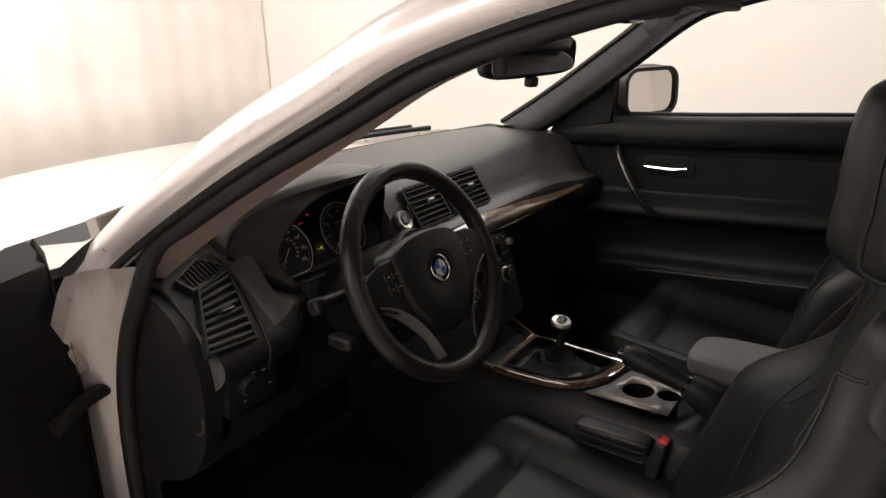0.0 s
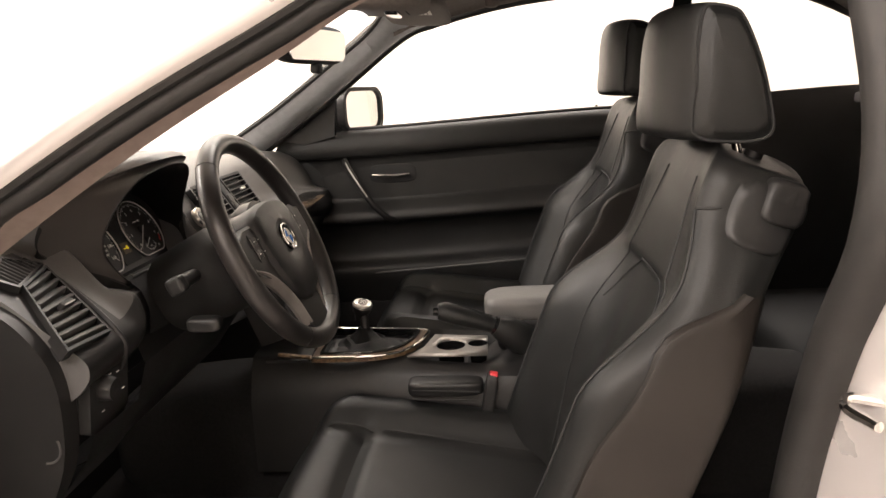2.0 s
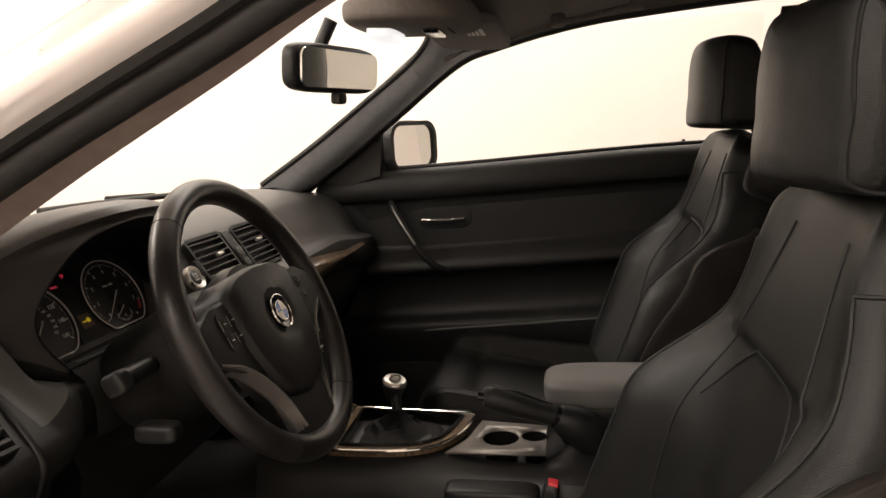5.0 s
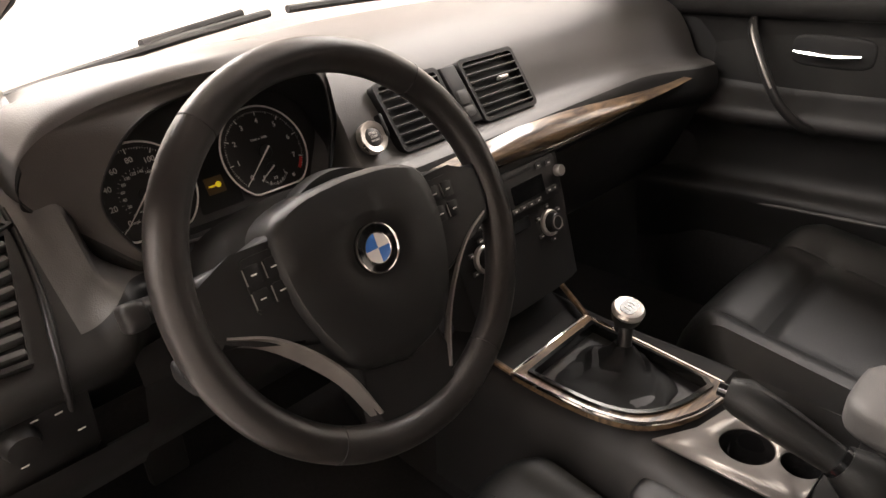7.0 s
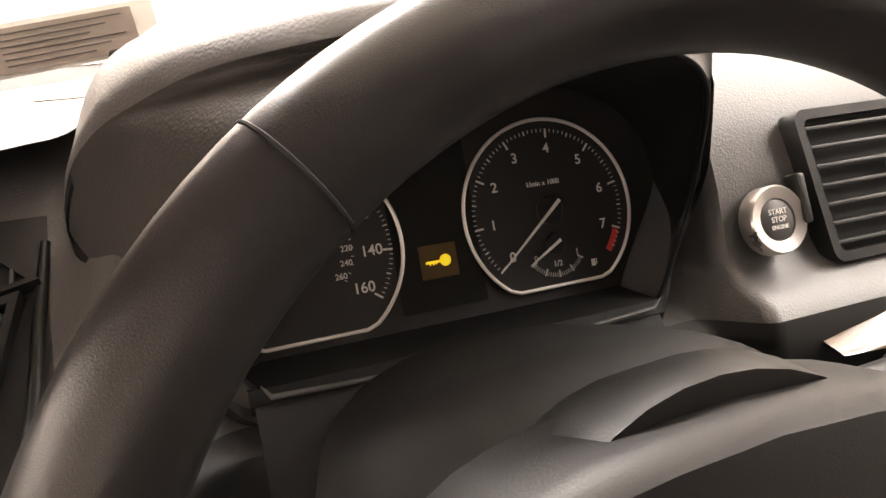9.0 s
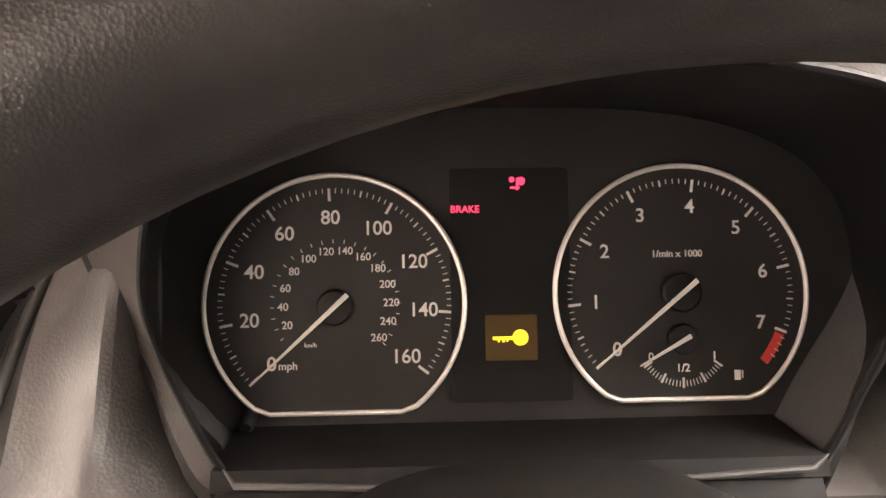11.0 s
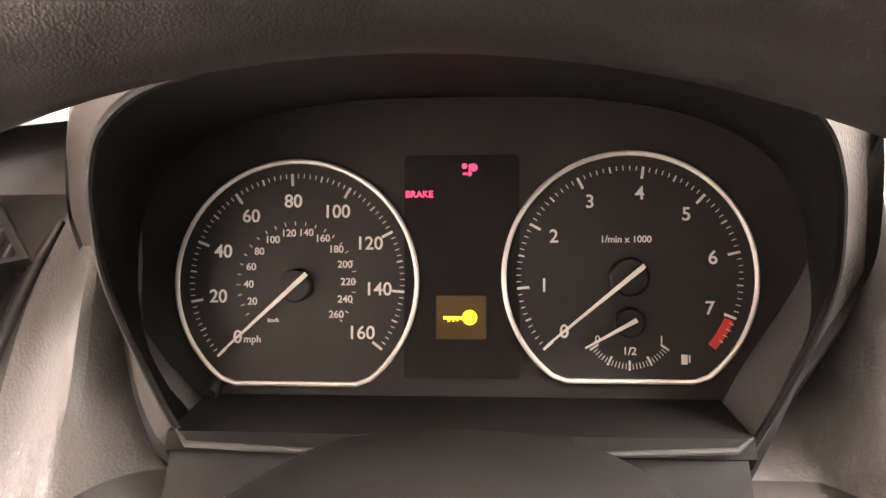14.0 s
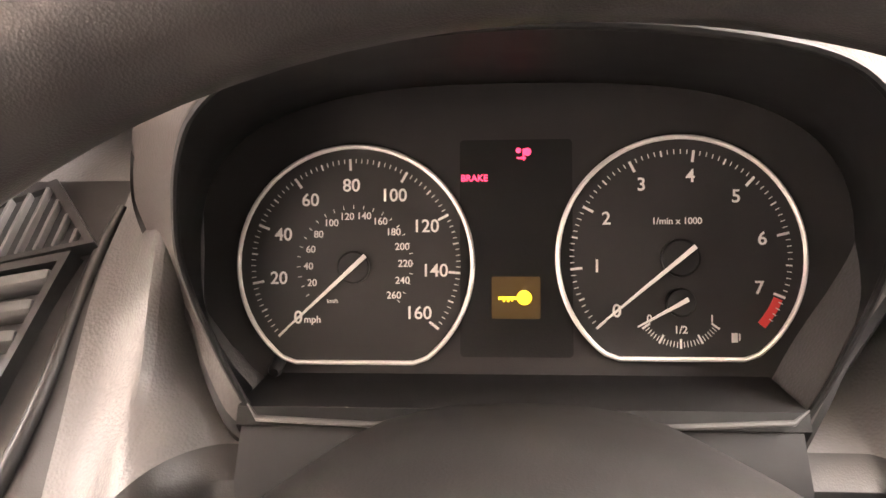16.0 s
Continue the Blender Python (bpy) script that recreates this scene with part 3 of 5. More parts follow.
def build_wheel():
    R = 0.1715
    ring = [(R * math.cos(a), R * math.sin(a), 0) for a in [2 * math.pi * k / 120 for k in range(120)]]
    rim = part("rim", tube(ring, 0.0163, 20, closed=True, m=WHEEL), LEATHER_RIM, wheel, "black leather-wrapped rim")
    for deg in (127, 48, -57, -123):
        c = Vector((R * math.cos(radians(deg)), R * math.sin(radians(deg)), 0))
        t = Vector((-math.sin(radians(deg)), math.cos(radians(deg)), 0))
        o = c.normalized()
        loop = [c + (o * math.cos(q) + Vector((0, 0, 1)) * math.sin(q)) * 0.0162 for q in [2 * math.pi * k / 24 for k in range(24)]]
        part("rim_seam", tube(loop, 0.0006, 6, closed=True, m=WHEEL), THREAD, rim)
    hub = WHEEL @ Matrix.Translation((-0.002, -0.004, 0))   # the hub sits a little below the rim's middle
    half = [(0, 0.068), (0.05, 0.064), (0.082, 0.05), (0.09, 0.02), (0.086, -0.02), (0.072, -0.06), (0.048, -0.092), (0.0, -0.106)]
    pts = spline([(x, y, 0) for x, y in half], 24)
    out = [(p.x, p.y) for p in pts] + [(-p.x, p.y) for p in pts[-2:0:-1]]
    rows = []
    for s, z in ((1.0, -0.03), (1.0, 0.004), (0.985, 0.012), (0.94, 0.0175), (0.8, 0.021), (0.5, 0.0225), (0.26, 0.0225), (0.24, 0.0205), (0.2, 0.0205)):
        rows.append([(x * s, (y + 0.006) * s - 0.006, z) for x, y in out])
    rows[-3:] = [[(r * math.cos(a), r * math.sin(a), z) for a in [radians(90) - 2 * math.pi * k / len(out) for k in range(len(out))]] for r, z in ((0.033, 0.0228), (0.028, 0.0205), (0.002, 0.0205))]
    part("airbag_cover", loft(rows, round_rows=True, caps=True, m=hub), PLASTIC, wheel, "black moulded airbag cover")
    # emblem: plain quartered disc
    em = part("emblem", lathe([(0.0225, 0.019), (0.0225, 0.0235), (0.0215, 0.025), (0.020, 0.0242), (0.0, 0.0242)], 40, m=hub), GLOSSY, wheel, "round blue and white quartered emblem")
    part("emblem_ring", tube([(0.0218 * math.cos(a), 0.0218 * math.sin(a), 0.0246) for a in [2 * math.pi * k / 40 for k in range(40)]], 0.0011, 6, closed=True, m=hub), CHROME, em)
    part("emblem_ring", tube([(0.0135 * math.cos(a), 0.0135 * math.sin(a), 0.0246) for a in [2 * math.pi * k / 40 for k in range(40)]], 0.0006, 6, closed=True, m=hub), CHROME, em)
    for q in range(4):
        arc = [(0, 0)] + [(0.0132 * math.cos(radians(q * 90 + 90 * k / 8)), 0.0132 * math.sin(radians(q * 90 + 90 * k / 8))) for k in range(9)]
        part("emblem_quarter", prism(arc, 0.0235, 0.0248, m=hub), BLUE if q % 2 else EMBLEM_WHITE, em)
    # spokes
    for s in (-1, 1):
        sp = [(s * x, y) for x, y in ((0.075, 0.048), (0.12, 0.036), (0.158, 0.034), (0.162, 0.0), (0.155, -0.024), (0.125, -0.026), (0.09, -0.05), (0.06, -0.06), (0.06, 0.0))]
        part("spoke", prism(sp if s < 0 else sp[::-1], -0.012, 0.009, m=hub, bevel=0.006, seg=3), PLASTIC, wheel, "black side spoke")
        arc = spline([(s * 0.147, -0.014, 0.009), (s * 0.113, -0.03, 0.011), (s * 0.083, -0.058, 0.011), (s * 0.059, -0.093, 0.009), (s * 0.043, -0.135, 0.006)], 30)
        rows = []
        for q, p in enumerate(arc):
            t = (arc[min(q + 1, 29)] - arc[max(q - 1, 0)]).normalized()
            o = Vector((t.y, -t.x, 0)) * (-s)
            o = -o if o.y > 0 else o
            g = 0.007 + 0.005 * math.sin(math.pi * q / 29)
            rows.append([p + Vector((0, 0, -0.004)), p + Vector((0, 0, 0.0012)), p + o * 0.002 + Vector((0, 0, 0.0012)), p + o * g + Vector((0, 0, -0.011)), p + o * g * 0.8 + Vector((0, 0, -0.016))])
        part("silver_insert", loft(rows, m=hub), SATIN, wheel, "curved satin silver spoke insert")
        pad = part("button_pad", prism([(s * 0.098 + p, 0.012 + q) for p, q in rrect(0.038, 0.046, 0.006)], 0.0085, 0.0105, m=hub), PLASTIC, wheel)
        for i in (-1, 1):
            for j in (-1, 1):
                part("button", prism([(s * 0.1 + 0.009 * i + p, 0.011 + 0.01 * j + q) for p, q in rrect(0.0135, 0.0155, 0.002)], 0.010, 0.0118, m=hub, bevel=0.001), PLASTIC, pad)
                part("button_edge", box(s * 0.1 + 0.009 * i - 0.0078, 0.011 + 0.01 * j, 0.0119, 0.0009, 0.0135, 0.0006, m=hub), SATIN, pad)
                part("symbol", box(s * 0.1 + 0.009 * i, 0.011 + 0.01 * j, 0.0127, 0.005, 0.0012, 0.0004, m=hub), WHITE_INK, pad)
    low = [(-0.05, -0.085), (0.05, -0.085), (0.045, -0.12), (0.048, -0.155), (0.03, -0.162), (-0.03, -0.162), (-0.048, -0.155), (-0.045, -0.12)]
    part("lower_spoke", prism(low[::-1], -0.02, 0.004, m=hub, bevel=0.006, seg=3), PLASTIC, wheel, "black lower spoke")
    part("hub_back", lathe([(0.075, -0.002), (0.078, -0.02), (0.068, -0.05), (0.0, -0.052)], 40, m=hub), PLASTIC, wheel, "black hub shroud behind the wheel")


build_wheel()

# ---- steering column ----
column = thing("steering_column", "black steering column shroud with two stalks", "steering column")
rows = []
for i in range(12):
    f = i / 11
    rows.append([(0.118 * (1 - 0.2 * f) * (1 - 0.25 * (1 - f) ** 6) * abs(math.cos(a)) ** 0.8 * (1 if math.cos(a) > 0 else -1), -0.005 + (0.078 - 0.012 * f) * (1 - 0.25 * (1 - f) ** 6) * abs(math.sin(a)) ** 0.85 * (1 if math.sin(a) > 0 else -1), -0.05 - 0.13 * f) for a in [2 * math.pi * k / 36 for k in range(36)]])
part("shroud", loft(rows, round_rows=True, caps=True, m=WHEEL), HOODBLACK, column, "black plastic column shroud")
for s in (-1, 1):
    st = part("stalk", tube([(s * 0.05, 0.012, -0.1), (s * 0.1, 0.012, -0.097), (s * 0.15, 0.014, -0.093), (s * 0.175, 0.014, -0.091)], lambda f: 0.0085 + 0.004 * f, 12, m=WHEEL), PLASTIC, column, "black column stalk")
    part("stalk_end", puff(s * 0.176, 0.014, -0.09, 0.022, 0.026, 0.026, m=WHEEL), PLASTIC, st, "black ribbed stalk end")

# ---- instrument cluster ----
DIALS = frame_at(-0.3395, 0.2885, 0.8515, 27)
cluster = thing("instrument_cluster", "two round black dials with white numerals and chrome rings", "instrument cluster")


def gauge_outline(cx, cy, r, n=64):
    pts = []
    for k in range(n):
        a = radians(-52 + 284 * k / (n - 1))
        pts.append((cx + r * math.cos(a), cy + r * math.sin(a)))
    return pts + [(cx - 0.0275, cy - 0.0452 * r / 0.0545), (cx + 0.0275, cy - 0.0452 * r / 0.0545)]


def ticks(cx, cy, angles, r0, r1, w):
    out = []
    for a in angles:
        m = Matrix.Translation((cx, cy, 0.0012)) @ Matrix.Rotation(radians(a), 4, "Z")
        out.append(box((r0 + r1) / 2, 0, 0, r1 - r0, w, 0.0004, m=m))
    bm = merged(*out)
    bm.transform(DIALS)
    return bm


def needle(parent, cx, cy, deg, length, tail, w, cap, height):
    m = DIALS @ Matrix.Translation((cx, cy, 0)) @ Matrix.Rotation(radians(deg), 4, "Z")
    part("needle_cap", lathe([(cap, 0.0), (cap, 0.003), (cap * 0.9, 0.0038), (0, 0.004)], 28, m=m), PLASTIC, parent, "dark round needle cap")
    part("needle", prism([(-tail, -w), (length, -w * 0.35), (length, w * 0.35), (-tail, w)], height, height + 0.0006, m=m), WHITE_INK, parent, "thin white needle")


def build_cluster():
    part("face_plate", prism(rrect(0.325, 0.16, 0.05, 8, 0, 0.02), -0.004, -0.001, m=DIALS), DIAL, cluster, "matt black dial plate")
    for name, cx, cy in (("speedometer", -0.0755, 0.0), ("tachometer", 0.0727, 0.0025)):
        out = gauge_outline(cx, cy, 0.0548)
        g = part(name, prism(out, -0.0008, 0.0006, m=DIALS), DIAL, cluster, "round black dial with a flat lower edge")
        part("dial_ring", tube([(x, y, 0.002) for x, y in out], 0.00115, 8, closed=True, m=DIALS), RINGS, g, "thin bright satin dial ring")
        if name == "speedometer":
            ang = lambda v: 223 - 260.5 * v / 160
            for v in range(0, 161, 20):
                part("major_tick", ticks(cx, cy, [ang(v)], 0.0438, 0.0492, 0.00115), WHITE_INK, g)
            for v in range(10, 160, 20):
                part("minor_tick", ticks(cx, cy, [ang(v)], 0.0465, 0.0492, 0.0007), WHITE_INK, g)
            part("fine_ticks", ticks(cx, cy, [ang(v * 2.0) for v in range(1, 80) if v % 5], 0.0472, 0.0492, 0.00035), WHITE_INK, g, kind="stuff")
            for v in range(0, 161, 20):
                a = radians(ang(v))
                rr = 0.0366 + (0.0008 if v > 100 else 0.0)
                words("numeral", str(v), 0.0083, cx + rr * math.cos(a), cy + rr * math.sin(a), 0.0012, DIALS, WHITE_INK, g)
            words("unit", "mph", 0.0046, cx - 0.02, cy - 0.0258, 0.0012, DIALS, WHITE_INK, g)
            words("unit", "km/h", 0.0026, cx - 0.0105, cy - 0.0172, 0.0012, DIALS, WHITE_INK, g)
            kang = lambda v: 223 - 260.5 * v / 257.5
            part("inner_ticks", ticks(cx, cy, [kang(v) for v in range(0, 261, 10)], 0.0258, 0.0275, 0.0003), WHITE_INK, g, kind="stuff")
            for v in range(20, 261, 20):
                a = radians(kang(v))
                words("inner_numeral", str(v), 0.0046, cx + 0.0008 + 0.0228 * math.cos(a), cy + 0.0226 * math.sin(a), 0.0012, DIALS, WHITE_INK, g)
            needle(g, cx - 0.0005, cy - 0.0015, 222.5, 0.044, 0.008, 0.0011, 0.0075, 0.0045)
        else:
            ang = lambda v: 220.5 - 242 * v / 7
            for v in range(0, 8):
                part("major_tick", ticks(cx, cy, [ang(v)], 0.0438, 0.0492, 0.00115), WHITE_INK, g)
            for v in range(0, 7):
                part("minor_tick", ticks(cx, cy, [ang(v + 0.5)], 0.0465, 0.0492, 0.0007), WHITE_INK, g)
            part("fine_ticks", ticks(cx, cy, [ang(v * 0.1) for v in range(1, 75) if v % 5], 0.0472, 0.0492, 0.00035), WHITE_INK, g, kind="stuff")
            arc = [radians(ang(7.05 + 0.5 * k / 8)) for k in range(9)]
            part("red_zone", prism([(cx + 0.0485 * math.cos(a), cy + 0.0485 * math.sin(a)) for a in arc] + [(cx + 0.0445 * math.cos(a), cy + 0.0445 * math.sin(a)) for a in arc[::-1]], 0.0008, 0.0013, m=DIALS), RED, g, "red rev limit mark")
            for v in range(0, 8):
                a = radians(ang(v))
                words("numeral", str(v), 0.0083, cx + 0.0372 * math.cos(a), cy + 0.0372 * math.sin(a), 0.0012, DIALS, WHITE_INK, g)
            words("unit", "1/min x 1000", 0.0042, cx - 0.0012, cy + 0.0166, 0.0012, DIALS, WHITE_INK, g)
            needle(g, cx, cy, 219.5, 0.047, 0.008, 0.0011, 0.0085, 0.0045)
            fx, fy = cx, cy - 0.020
            fang = lambda v: 215 + 110 * v
            part("fuel_ticks", ticks(fx, fy, [fang(0), fang(0.25), fang(0.5), fang(0.75), fang(1)], 0.0165, 0.0208, 0.0009), WHITE_INK, g)
            part("fuel_fine_ticks", ticks(fx, fy, [fang(v / 24) for v in range(24)], 0.0178, 0.0203, 0.0003), WHITE_INK, g, kind="stuff")
            for t, x, y in (("0", -0.0138, -0.0075), ("1/2", 0.0, -0.0125), ("1", 0.0138, -0.0075)):
                words("fuel_numeral", t, 0.0048, fx + x, fy + y, 0.0012, DIALS, WHITE_INK, g)
            part("pump_symbol", merged(box(fx + 0.0235, fy - 0.0158, 0.0013, 0.0026, 0.0042, 0.0004), box(fx + 0.0257, fy - 0.0155, 0.0013, 0.0006, 0.0032, 0.0004)), WHITE_INK, g).data.transform(DIALS)
            needle(g, fx, fy, 209, 0.0225, 0.003, 0.001, 0.0065, 0.0045)
    part("reset_peg", lathe([(0.0032, -0.001), (0.0032, 0.008), (0.0022, 0.0095), (0.0, 0.0095)], 16, m=DIALS @ Matrix.Translation((-0.1115, -0.0455, 0)) @ Matrix.Rotation(radians(25), 4, "X")), PLASTIC, cluster, "small black reset peg")
    win = part("display_window", prism(rrect(0.0515, 0.1, 0.002, cx=-0.0008, cy=0.0073), -0.0008, 0.0008, m=DIALS), HOODBLACK, cluster, "dark display window between the dials")
    part("display_panel", prism(rrect(0.0222, 0.0192, 0.0006, cx=-0.001, cy=-0.0155), 0.0008, 0.0012, m=DIALS), AMBER_DIM, win, "dim amber lit panel")
    key = merged(lathe([(0.0034, 0.0), (0.0034, 0.0004), (0, 0.0004)], 20, m=Matrix.Translation((0.0028, -0.0155, 0.0012))),
                 box(-0.0045, -0.0157, 0.0014, 0.009, 0.0014, 0.0004), box(-0.0065, -0.0167, 0.0014, 0.001, 0.0014, 0.0004), box(-0.0045, -0.0167, 0.0014, 0.001, 0.0014, 0.0004), box(-0.0028, -0.0166, 0.0014, 0.0008, 0.0012, 0.0004))
    part("key_symbol", key, AMBER_LIT, win, "lit yellow key symbol").data.transform(DIALS)
    words("warning_word", "BRAKE", 0.0042, -0.0199, 0.0395, 0.001, DIALS, RED_LIT, win, label="lit red warning word")
    air = merged(lathe([(0.0012, 0), (0.0012, 0.0004), (0, 0.0004)], 12, m=Matrix.Translation((0.0005, 0.0522, 0.001))), box(0.0028, 0.0503, 0.0012, 0.0008, 0.0052, 0.0004, m=None),
                 lathe([(0.0018, 0), (0.0018, 0.0004), (0, 0.0004)], 14, m=Matrix.Translation((0.0045, 0.0515, 0.001))), box(0.0018, 0.0487, 0.0012, 0.004, 0.0008, 0.0004))
    part("airbag_symbol", air, RED_LIT, win, "lit red warning symbol").data.transform(DIALS)


build_cluster()


# ---- hood over the dials ----
def binnacle():
    hood = thing("dial_hood", "black grained hood standing round the dials", "instrument hood")
    half = [(-0.452, 0.224, 0.806), (-0.463, 0.229, 0.813), (-0.476, 0.245, 0.826), (-0.487, 0.264, 0.836), (-0.5, 0.279, 0.848), (-0.516, 0.297, 0.863), (-0.525, 0.308, 0.882),
            (-0.517, 0.303, 0.909), (-0.502, 0.289, 0.929), (-0.484, 0.273, 0.943), (-0.452, 0.238, 0.963), (-0.405, 0.2, 0.978), (-0.36, 0.183, 0.983)]
    n = 100
    other = [(-0.31, 0.184, 0.982), (-0.273, 0.19, 0.977), (-0.243, 0.206, 0.968), (-0.216, 0.228, 0.955), (-0.201, 0.242, 0.938), (-0.191, 0.25, 0.911), (-0.186, 0.254, 0.886), (-0.19, 0.255, 0.864),
             (-0.2, 0.25, 0.847), (-0.21, 0.243, 0.834), (-0.219, 0.233, 0.822), (-0.229, 0.224, 0.806)]
    edge = spline(half + other, n)
    rim = [(-0.447, 0.225, 0.808), (-0.458, 0.232, 0.824), (-0.467, 0.238, 0.842), (-0.473, 0.241, 0.86), (-0.474, 0.239, 0.88), (-0.468, 0.231, 0.902), (-0.457, 0.218, 0.926), (-0.442, 0.205, 0.946),
           (-0.42, 0.196, 0.96), (-0.385, 0.189, 0.968), (-0.352, 0.187, 0.971)]
    inner = spline(rim + [(2 * DIALS.translation.x - x, y, z) for x, y, z in rim[::-1]], n)
    c = Vector((-0.345, 0.2, 0.86))
    plate = []
    for i in range(n):
        a = radians(218 - 256 * i / (n - 1))
        plate.append(DIALS @ Vector((0.15 * abs(math.cos(a)) ** 0.7 * (1 if math.cos(a) > 0 else -1), 0.006 + 0.078 * abs(math.sin(a)) ** 0.7 * (1 if math.sin(a) > 0 else -1), -0.001)))
    # broad hollow face between the outer edge and the frame round the dials
    front = []
    for f in (0, 0.06, 0.2, 0.4, 0.6, 0.8, 0.94, 1):
        front.append([p.lerp(q, f) + Vector((0, 0.004, 0.002)) * (math.sin(math.pi * f) * smooth(0, 10, k) * smooth(n - 1, n - 11, k)) for k, (p, q) in enumerate(zip(edge, inner))])
    # face takes the darker vinyl, standing in for the shade on it
    part("lip", loft(front), HOODVINYL_SHADED, hood, "black grained face round the dials")
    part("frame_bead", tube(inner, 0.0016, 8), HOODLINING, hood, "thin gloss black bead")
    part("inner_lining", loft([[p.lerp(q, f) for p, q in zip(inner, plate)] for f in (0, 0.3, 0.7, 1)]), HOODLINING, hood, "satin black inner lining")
    outer_rows = []
    for t in (0.0, 0.02, 0.06, 0.14, 0.28, 0.45, 0.65, 0.85, 1.0):
        row = []
        for k, p in enumerate(edge):
            side = smooth(0.905, 0.95, p.z)
            far = Vector((c.x + (p.x - c.x) * (1.1 if p.x < c.x else 1.0), 0.52 if p.x > -0.47 else 0.46, min(p.z, 0.928) - 0.014 - 0.03 * (1 - side)))
            q = p.lerp(far, t)
            q.z += (0.022 * math.sin(math.pi * t ** 0.7) * side + 0.004 * min(1, t / 0.02)) * (1 if p.z > 0.9 else 0.3)
            row.append(q)
        outer_rows.append(row)
    part("outer_shell", loft(outer_rows), VINYL, hood, "black grained outer shell")
    # skirts that carry the lower corners of the hood down to the dash
    for pts in (edge[:30], edge[-30:]):
        # black instead of dash vinyl: shade on the low flanks put into the colour
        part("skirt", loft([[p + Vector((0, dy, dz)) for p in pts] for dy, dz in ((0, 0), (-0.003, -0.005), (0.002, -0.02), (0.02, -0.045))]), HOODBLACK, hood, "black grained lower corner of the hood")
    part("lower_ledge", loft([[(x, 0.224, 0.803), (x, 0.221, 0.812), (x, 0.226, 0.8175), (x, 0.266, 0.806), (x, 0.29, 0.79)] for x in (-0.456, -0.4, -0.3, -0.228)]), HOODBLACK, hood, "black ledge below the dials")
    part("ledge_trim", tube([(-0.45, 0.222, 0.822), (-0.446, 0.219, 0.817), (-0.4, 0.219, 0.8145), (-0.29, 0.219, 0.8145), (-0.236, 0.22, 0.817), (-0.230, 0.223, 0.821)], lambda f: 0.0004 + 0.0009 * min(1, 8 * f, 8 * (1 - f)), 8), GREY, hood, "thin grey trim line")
    # added matt black sheet that stands in for shade in the column recess
    part("column_recess_shade", loft([[(x, 0.222, 0.812), (x, 0.205, 0.797), (x, 0.196, 0.77), (x, 0.199, 0.735), (x, 0.215, 0.70)] for x in (-0.454, -0.4, -0.3, -0.231)]), DEEP, hood, "dark panel added for the shade in the steering column recess")



binnacle()


